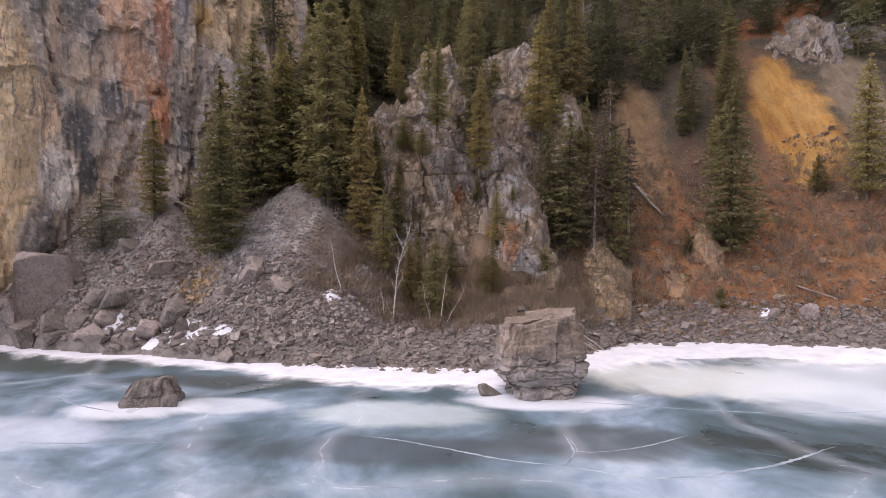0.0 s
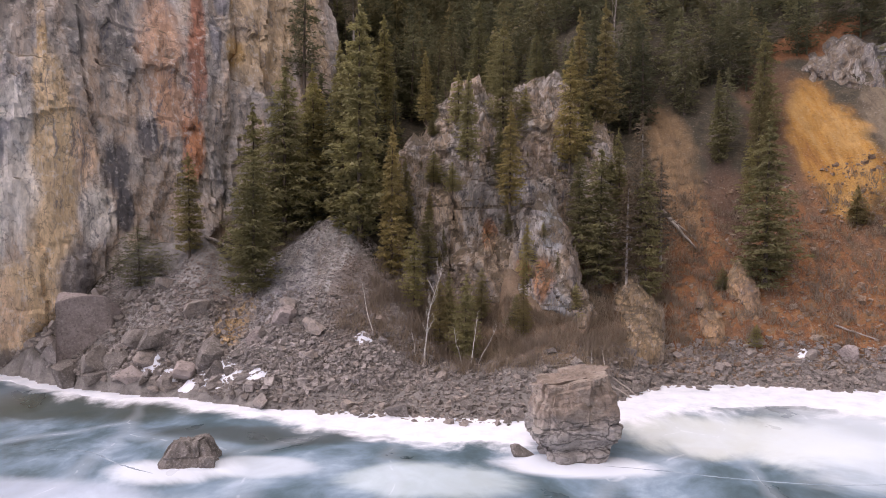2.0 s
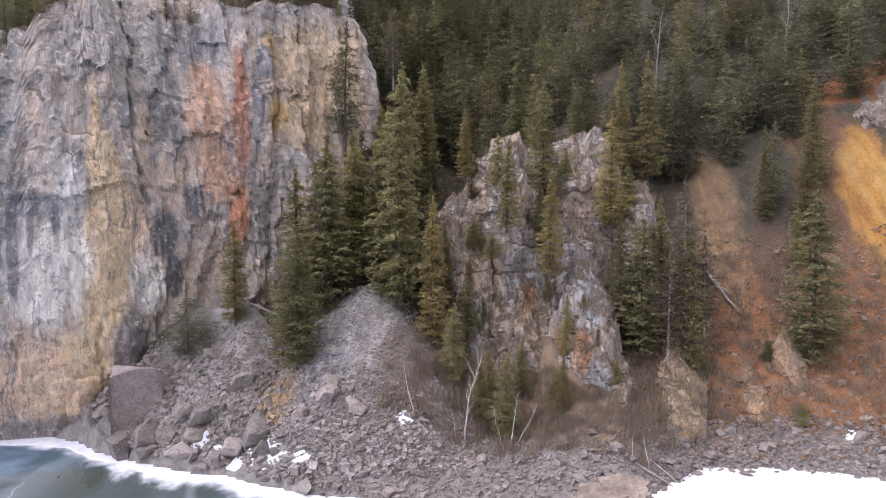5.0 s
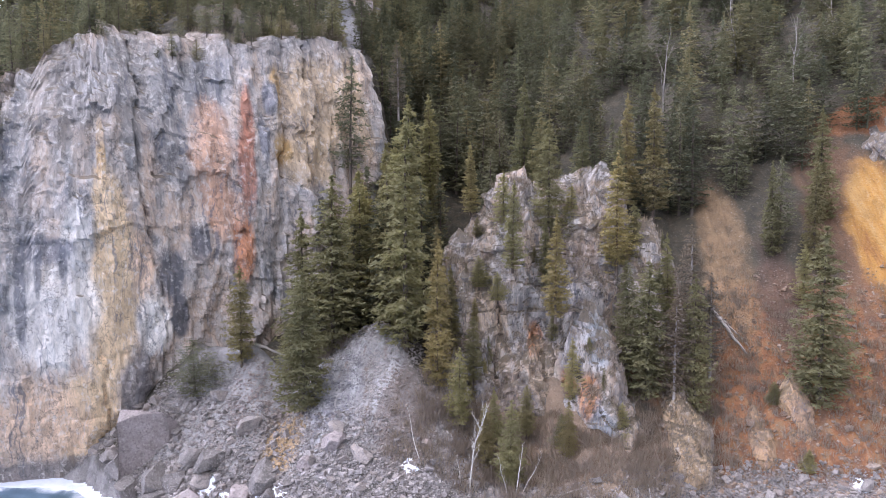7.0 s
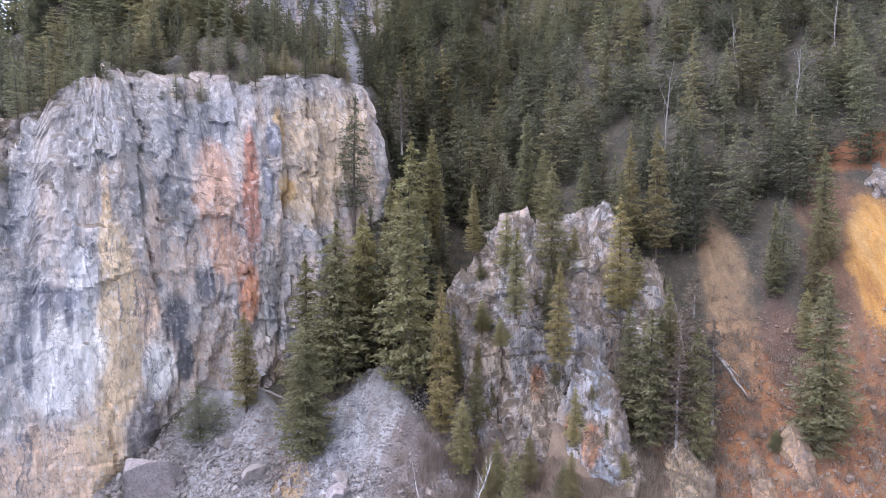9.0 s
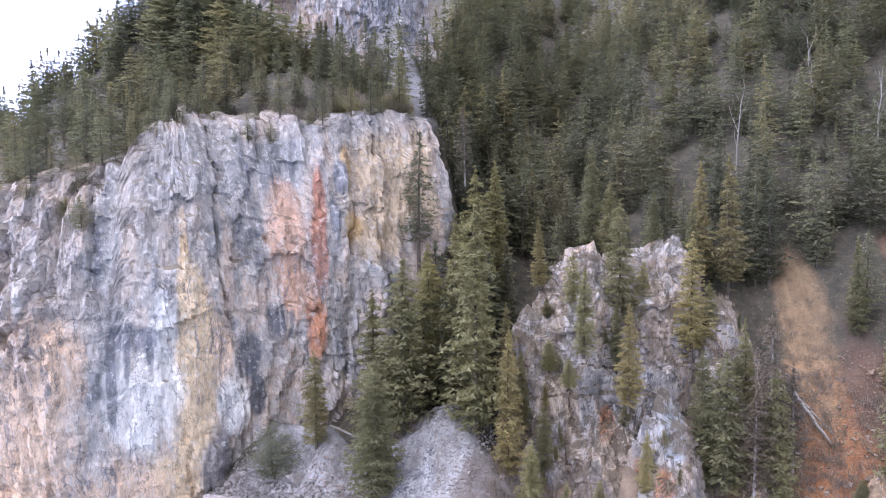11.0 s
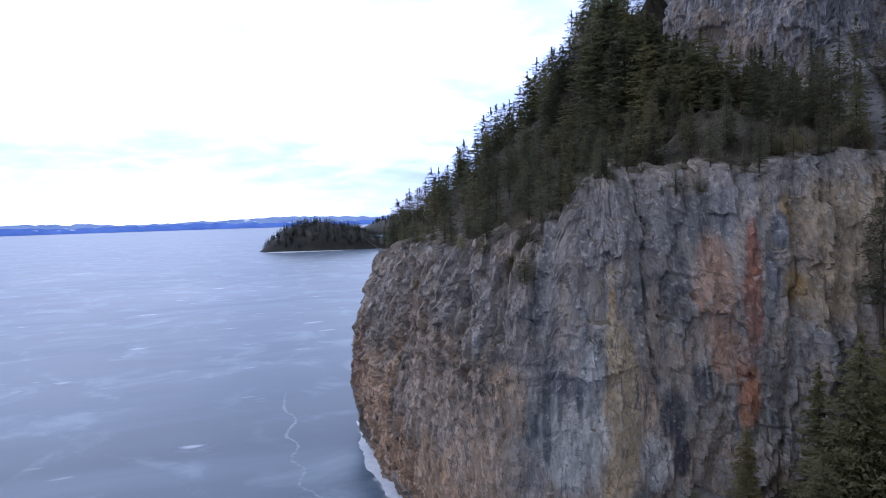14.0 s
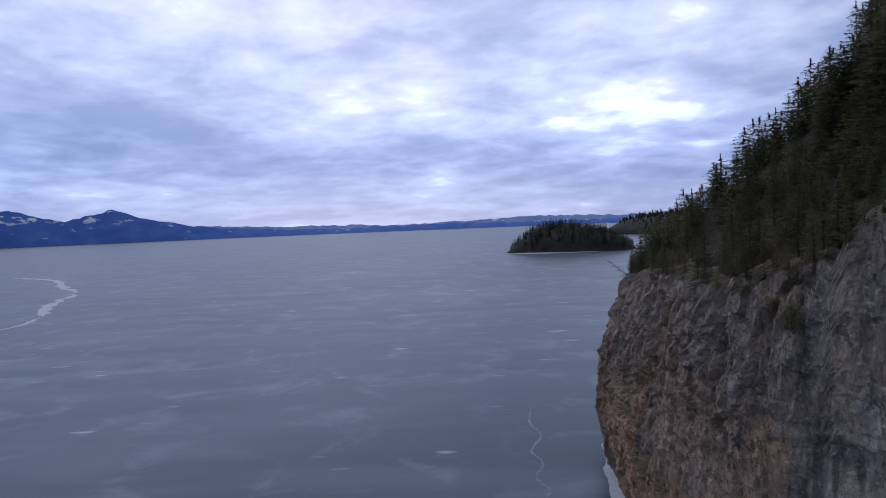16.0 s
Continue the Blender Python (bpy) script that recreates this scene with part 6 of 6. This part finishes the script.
def build_forest():
    rng = random.Random(77)
    spots = []
    for gx in np.arange(-114, 100, 3.7):
        for gy in np.arange(60, 186, 3.7):
            x, y = gx + rng.uniform(-1.9, 1.9), gy + rng.uniform(-1.9, 1.9)
            if y > 150 and (rng.random() < 0.5 or not -60 < x < 60):
                continue
            spots.append((x, y))
            if rng.random() < (0.4 if x < -40 or y > 80 else 0.12):
                spots.append((x + rng.uniform(0.9, 2.2), y + rng.uniform(-1.5, 1.5)))
    for _ in range(40):
        spots.append((rng.uniform(-29.5, -14), rng.uniform(84, 130)))
    for _ in range(70):
        spots.append((rng.uniform(-66, -34), rng.uniform(86, 96.4)))
    xs, ys = np.array([s[0] for s in spots]), np.array([s[1] for s in spots])
    zs, inside = ground_height(xs, ys), behind_cliff(xs, ys)
    out = []
    for (x, y), z, d in zip(spots, zs, inside):
        if x < -14:
            back = float(cliff_back(x, float(cliff_top(x))))
            if d < back + (1.0 if x > -55 else 0.2) and not (x > -24 and y > 62 and d < -2.5) and not (x > -33 and y > 83):
                continue
            if -61.5 < x < -31 and 96.5 < y < 107:
                continue
            if abs(x - float(chute_x(y))) < 2.0 + 1.2 * math.sin(y) and 80 < y < 104:
                continue
            h = rng.uniform(4.5, 9.0) if d > 0 else rng.uniform(9, 15)
            if d > 0 and y > 84:
                h += 4.0 if x > -66 else 2.5
            if x < -66:
                h *= 0.85
        else:
            if y < 66 or (-11 < x < 15 and y < 77.5):
                continue
            if x > 13 and y < 70 + 0.16 * (x - 13) and x < 55:
                continue
            if 16.0 < x < 24.5 and y < 79:
                continue
            if 31 < x < 46 and y < 83:
                continue
            h = rng.choice((rng.uniform(5, 8), rng.uniform(8, 12), rng.uniform(9, 14)))
        if rng.random() < 0.08:
            continue
        out.append((x, y, z, h))
    out.sort(key=lambda s: s[1] + 0.35 * abs(s[0] + 10))
    near, rest = out[:150], out[150:]
    for x, y, z, h in near:
        tree(FAR[rng.randrange(6)], x, y, z - 0.4, h, rng.uniform(0.85, 1.25), rng.uniform(0, 360), "dark green conifer of the hillside forest" if h > 8 else "small conifer on the hill above the cliff", "hillside conifers")
    V, F, T, n = [], [], [], 0
    for x, y, z, h in rest:
        v, f, tv, tf = rng.choice(ROUND_ARR if x < -40 else STUFF_ARR)
        a, w = rng.uniform(0, 6.28), h / 10 * rng.uniform(0.95, 1.4) * (1.25 if x < -40 else 1.0)
        c, s = math.cos(a), math.sin(a)
        q = np.stack([(v[:, 0] * c - v[:, 1] * s) * w + x, (v[:, 0] * s + v[:, 1] * c) * w + y, v[:, 2] * h / 10 + z - 0.4], 1)
        tv3 = np.array([(0.14, 0, 0), (-0.07, 0.12, 0), (-0.07, -0.12, 0), (0, 0, 9.6)]) * h / 10 + (x, y, z - 0.4)
        V += [q, tv3]
        T.append(np.full(len(q) + 4, rng.random()))
        F += [f + n, np.array([(0, 1, 3), (1, 2, 3), (2, 0, 3)]) + n + len(q)]
        n += len(q) + 4
    if V:
        me = mesh_of("hillside_forest", np.concatenate(V), np.concatenate(F), [needles_far])
        me.attributes.new("tree_kind", "FLOAT", "POINT").data.foreach_set("value", np.concatenate(T).astype(np.float32))
        tagged(new("hillside_forest", me), "dense dark conifer forest on the upper hillside", "forest", kind="stuff")


build_rim_trees()
build_forest()


# ---- bare birches, brush and dead wood ----
def limb(v, f, rng, p, d, length, r, depth, sides=5):
    pts, rad = [p], [r]
    n = 6
    q = Vector(p)
    d = Vector(d).normalized()
    forks = []
    for k in range(n):
        d = (d + Vector((rng.gauss(0, 0.09), rng.gauss(0, 0.09), 0.05))).normalized()
        q = q + d * length / n
        pts.append(tuple(q))
        rad.append(r * (1 - 0.85 * (k + 1) / n) + 0.004)
        if depth > 0 and k >= 1:
            forks.append((tuple(q), d.copy(), rad[-1]))
    tube(v, f, pts, rad, sides)
    for q, d, rr in forks:
        for _ in range(rng.choice((1, 1, 2))):
            a = rng.uniform(0, 6.28)
            e = (d + 0.75 * Vector((math.cos(a), math.sin(a), 0.15))).normalized()
            limb(v, f, rng, q, e, length * rng.uniform(0.22, 0.42), rr * 0.55, depth - 1, 4)


def build_birches():
    rng = random.Random(5)
    for x, y, h, lean, r, d in ((-5.0, 51.2, 7.5, (0.2, 0.0), 0.075, 2), (-9.0, 51.0, 4.2, (-0.3, 0), 0.045, 1), (-2.0, 51.6, 3.6, (0.0, 0), 0.042, 1), (-1.4, 51.5, 4.6, (0.36, 0), 0.055, 1), (-0.9, 51.8, 3.8, (0.45, 0.1), 0.04, 1), (-5.6, 51.0, 2.4, (-0.12, 0), 0.035, 1), (9.3, 50.5, 2.6, (0.05, 0), 0.04, 1), (8.0, 50.4, 1.9, (0, 0), 0.035, 1), (14.5, 59.6, 5.0, (-0.02, 0), 0.035, 1)):
        t = new("birch_tree")
        t.matrix_basis = pose(x, y, height(x, y) - 0.15)
        v, f = [], []
        limb(v, f, rng, (0, 0, 0), (lean[0], lean[1], 1), h, r, 0, 7)
        trunk = part("trunk", mesh_of("birch_trunk", v, f, [birch_bark], smooth=True), t)
        top = len(v) // 7
        for k in range(2, top):
            p = Vector(v[k * 7]) + Vector((-r * 0.3, 0, 0))
            for _ in range(3 if d > 1 else 1):
                a = rng.uniform(0, 6.28)
                v2, f2 = [], []
                limb(v2, f2, rng, tuple(p), (math.cos(a) * 0.7, math.sin(a) * 0.7, 1.2), h * rng.uniform(0.07, 0.18), r * 0.18, d - 1, 4)
                part("branch", mesh_of("birch_branch", v2, f2, [birch_bark], smooth=True), trunk)
        tagged(t, "leafless white-barked birch leaning over the beach" if h > 5 else "thin leafless birch sapling above the beach", "tree", "bare birches")


build_birches()


def build_brush():
    rng = np.random.RandomState(66)
    spots = []
    for x0, x1, y0, y1, n, hh in ((-12, 10, 50.4, 54.5, 190, 1.3), (-7, 12, 53, 58.5, 380, 1.2), (-10, -4, 54, 60, 120, 1.5), (12, 45, 57, 70, 620, 1.1), (16, 22, 64, 76, 80, 1.0), (9, 17, 56, 64, 120, 1.6), (-24, -18, 59, 64, 60, 1.2), (-62, -40, 56, 66, 200, 1.3), (-40, -24, 66, 80, 120, 1.2), (-95, -60, 58, 72, 200, 1.3)):
        for _ in range(n):
            spots.append((rng.uniform(x0, x1), rng.uniform(y0, y1), hh * rng.uniform(0.5, 1.2)))
    crest = set()
    for k in list(range(40, len(CLIFF) - 40, 1)) * 2:
        back = float(cliff_back(CLIFF[k, 0], float(cliff_top(CLIFF[k, 0])))) + rng.uniform(-0.4, 5.0)
        crest.add(len(spots))
        spots.append((CLIFF[k, 0] - CLIFF_N[k, 0] * back, CLIFF[k, 1] - CLIFF_N[k, 1] * back, rng.uniform(0.9, 2.2)))
    V, F, n = [], [], 0
    xs, ys = np.array([s[0] for s in spots]), np.array([s[1] for s in spots])
    ins = behind_cliff(xs, ys)
    zs = ground_height(xs, ys)

    def put(x, y, z, h):
        m = 26
        a, lean = rng.uniform(0, 6.28, m), rng.uniform(0.05, 0.9, m)
        L = h * rng.uniform(0.5, 1.1, m)
        base = np.stack([x + rng.normal(0, 0.25, m), y + rng.normal(0, 0.25, m), np.full(m, z - 0.05)], 1)
        tip = base + np.stack([np.cos(a) * lean * L, np.sin(a) * lean * L, L * np.sqrt(np.maximum(0.1, 1 - 0.6 * lean ** 2))], 1)
        s = np.stack([-np.sin(a), np.cos(a), np.zeros(m)], 1) * 0.018
        mid = (base + tip) / 2 + rng.normal(0, 0.05, (m, 3))
        quad = np.stack([base - s, base + s, mid + s * 0.8, tip, mid - s * 0.8], 1).reshape(-1, 3)
        V.append(quad)

    for i, ((x, y, h), z, d) in enumerate(zip(spots, zs, ins)):
        if i not in crest and x < -24 and d < float(cliff_back(x, float(cliff_top(x)))) + 0.5 and y > 55.5:
            continue
        put(x, y, z, h)
    for _ in range(700):
        x, z = rng.uniform(-11, 15), rng.uniform(2, 28)
        hit = root_on_crag(x, z)
        if hit is not None and hit[1].z > 0.02:
            put(hit[0].x, hit[0].y, hit[0].z, rng.uniform(0.5, 1.2))
    F = [tuple(range(5 * k, 5 * k + 5)) for k in range(sum(len(q) for q in V) // 5)]
    tagged(new("bare_brush", mesh_of("bare_brush", np.concatenate(V), F, [brush_twigs])), "leafless reddish-brown brush on the slopes", "brush", kind="stuff")


build_brush()


def build_dead_wood():
    rng = random.Random(15)

    def log(a, b, r, label, name="fallen_log"):
        v, f = [], []
        A, B = Vector(a), Vector(b)
        n = 7
        base = 0
        side = (B - A).normalized()
        up = Vector((0, 0, 1)) if abs(side.z) < 0.9 else Vector((1, 0, 0))
        e1 = side.cross(up).normalized()
        e2 = side.cross(e1)
        for k in range(n):
            t = k / (n - 1)
            p = A.lerp(B, t) + Vector((rng.gauss(0, r * 0.2), rng.gauss(0, r * 0.2), rng.gauss(0, r * 0.2)))
            rr = r * (1 - 0.45 * t)
            for j in range(7):
                q = 2 * math.pi * j / 7
                w = p + (e1 * math.cos(q) + e2 * math.sin(q)) * rr
                v.append(tuple(w))
        for k in range(n - 1):
            for j in range(7):
                j2 = (j + 1) % 7
                f.append((k * 7 + j, k * 7 + j2, (k + 1) * 7 + j2, (k + 1) * 7 + j))
        f += [tuple(range(7)), tuple(range((n - 1) * 7, n * 7))]
        tagged(part(name, mesh_of(name, v, f, [grey_wood], smooth=True)), label, "log")

    def on(x, y, up=0.12):
        return (x, y, height(x, y) + up)

    log((-26.2, 58.2, height(-26.2, 58.2) + 0.5), (-23.4, 58.8, height(-23.4, 58.8) + 2.2), 0.14, "dark fallen trunk leaning at the head of the scree")
    log(on(17.9, 69.6, 0.4), on(20.1, 66.0, 0.35), 0.19, "weathered grey log lying down the rusty slope")
    log(on(18.5, 69.0, 0.35), on(20.5, 66.6, 0.3), 0.10, "thin weathered log lying down the rusty slope")
    for x, y, dx, dy, r in ((8.2, 50.2, 3.4, -0.8, 0.10), (9.5, 51.4, 2.6, -1.6, 0.09), (4.6, 50.6, 3.2, 0.5, 0.09), (2.0, 51.2, 2.4, 0.9, 0.08), (25.6, 56.3, 1.6, -0.3, 0.12), (29.8, 58.6, 2.8, -1.6, 0.09)):
        log(on(x, y), on(x + dx, y + dy), r, "bleached driftwood log on the upper beach", "driftwood_log")
    for x, y, h in ((16.5, 92, 11), (27, 97, 12), (41, 101, 12), (-15, 86, 9), (14.5, 86, 7), (58, 96, 11), (33, 93, 10)):
        z = height(x, y)
        snag = new("dead_tree")
        snag.matrix_basis = pose(x, y, z - 0.3)
        v, f = [], []
        limb(v, f, rng, (0, 0, 0), (rng.uniform(-0.04, 0.04), 0, 1), h, 0.12, 1, 6)
        part("trunk", mesh_of("snag_trunk", v, f, [grey_wood], smooth=True), snag)
        tagged(snag, "bare grey snag standing dead in the forest", "tree", "dead conifers")
    for x, y, z, h in ((14.0, 61.5, 9.5, 13.5), (16.0, 62.5, 9.5, 9.0), (12.4, 60.0, 7.5, 10.0), (-17.0, 80.5, 36, 9.0)):
        arr = conifer_arrays(830 + int(h), 26, 7, 34, 0.19, 0.12, 0.15, 0.15, 0.55, 1.1)
        tree((mesh_of("dead_twigs", arr[0], arr[1], [dead_twigs]), mesh_of("dead_trunk", arr[2], arr[3], [grey_wood])), x, y, z, h, 1.0, rng.uniform(0, 360), "dead grey conifer with bare twiggy boughs", "dead conifers", "dead_tree")


build_dead_wood()


def build_snow_patches():
    rng = random.Random(44)
    for x, y, r in ((-9.8, 50.4, 0.55), (-20.6, 48.0, 0.9), (-22.8, 47.7, 0.6), (-19.4, 47.2, 0.7), (-24.6, 48.4, 0.6), (-26.4, 48.9, 0.7), (-17.2, 46.9, 0.6), (26.4, 56.4, 0.5), (-21.5, 48.8, 0.7)):
        v, f = [(0, 0, 0.10)], []
        n = 14
        for ring in (0.6, 1.0):
            for k in range(n):
                a = 2 * math.pi * k / n
                s = r * ring * rng.uniform(0.6, 1.2)
                px, py = s * math.cos(a) * 1.5, s * math.sin(a)
                v.append((px, py, height(x + px, y + py) - height(x, y) + (0.10 if ring < 1 else -0.12)))
        f = [(0, 1 + k, 1 + (k + 1) % n) for k in range(n)] + [(1 + k, 1 + n + k, 1 + n + (k + 1) % n, 1 + (k + 1) % n) for k in range(n)]
        tagged(part("snow_patch", mesh_of("snow_patch", v, f, [shore_snow], smooth=True), None, pose(x, y, height(x, y) + 0.12)), "small patch of old snow lying between rocks", "snow", "snow patches")


build_snow_patches()
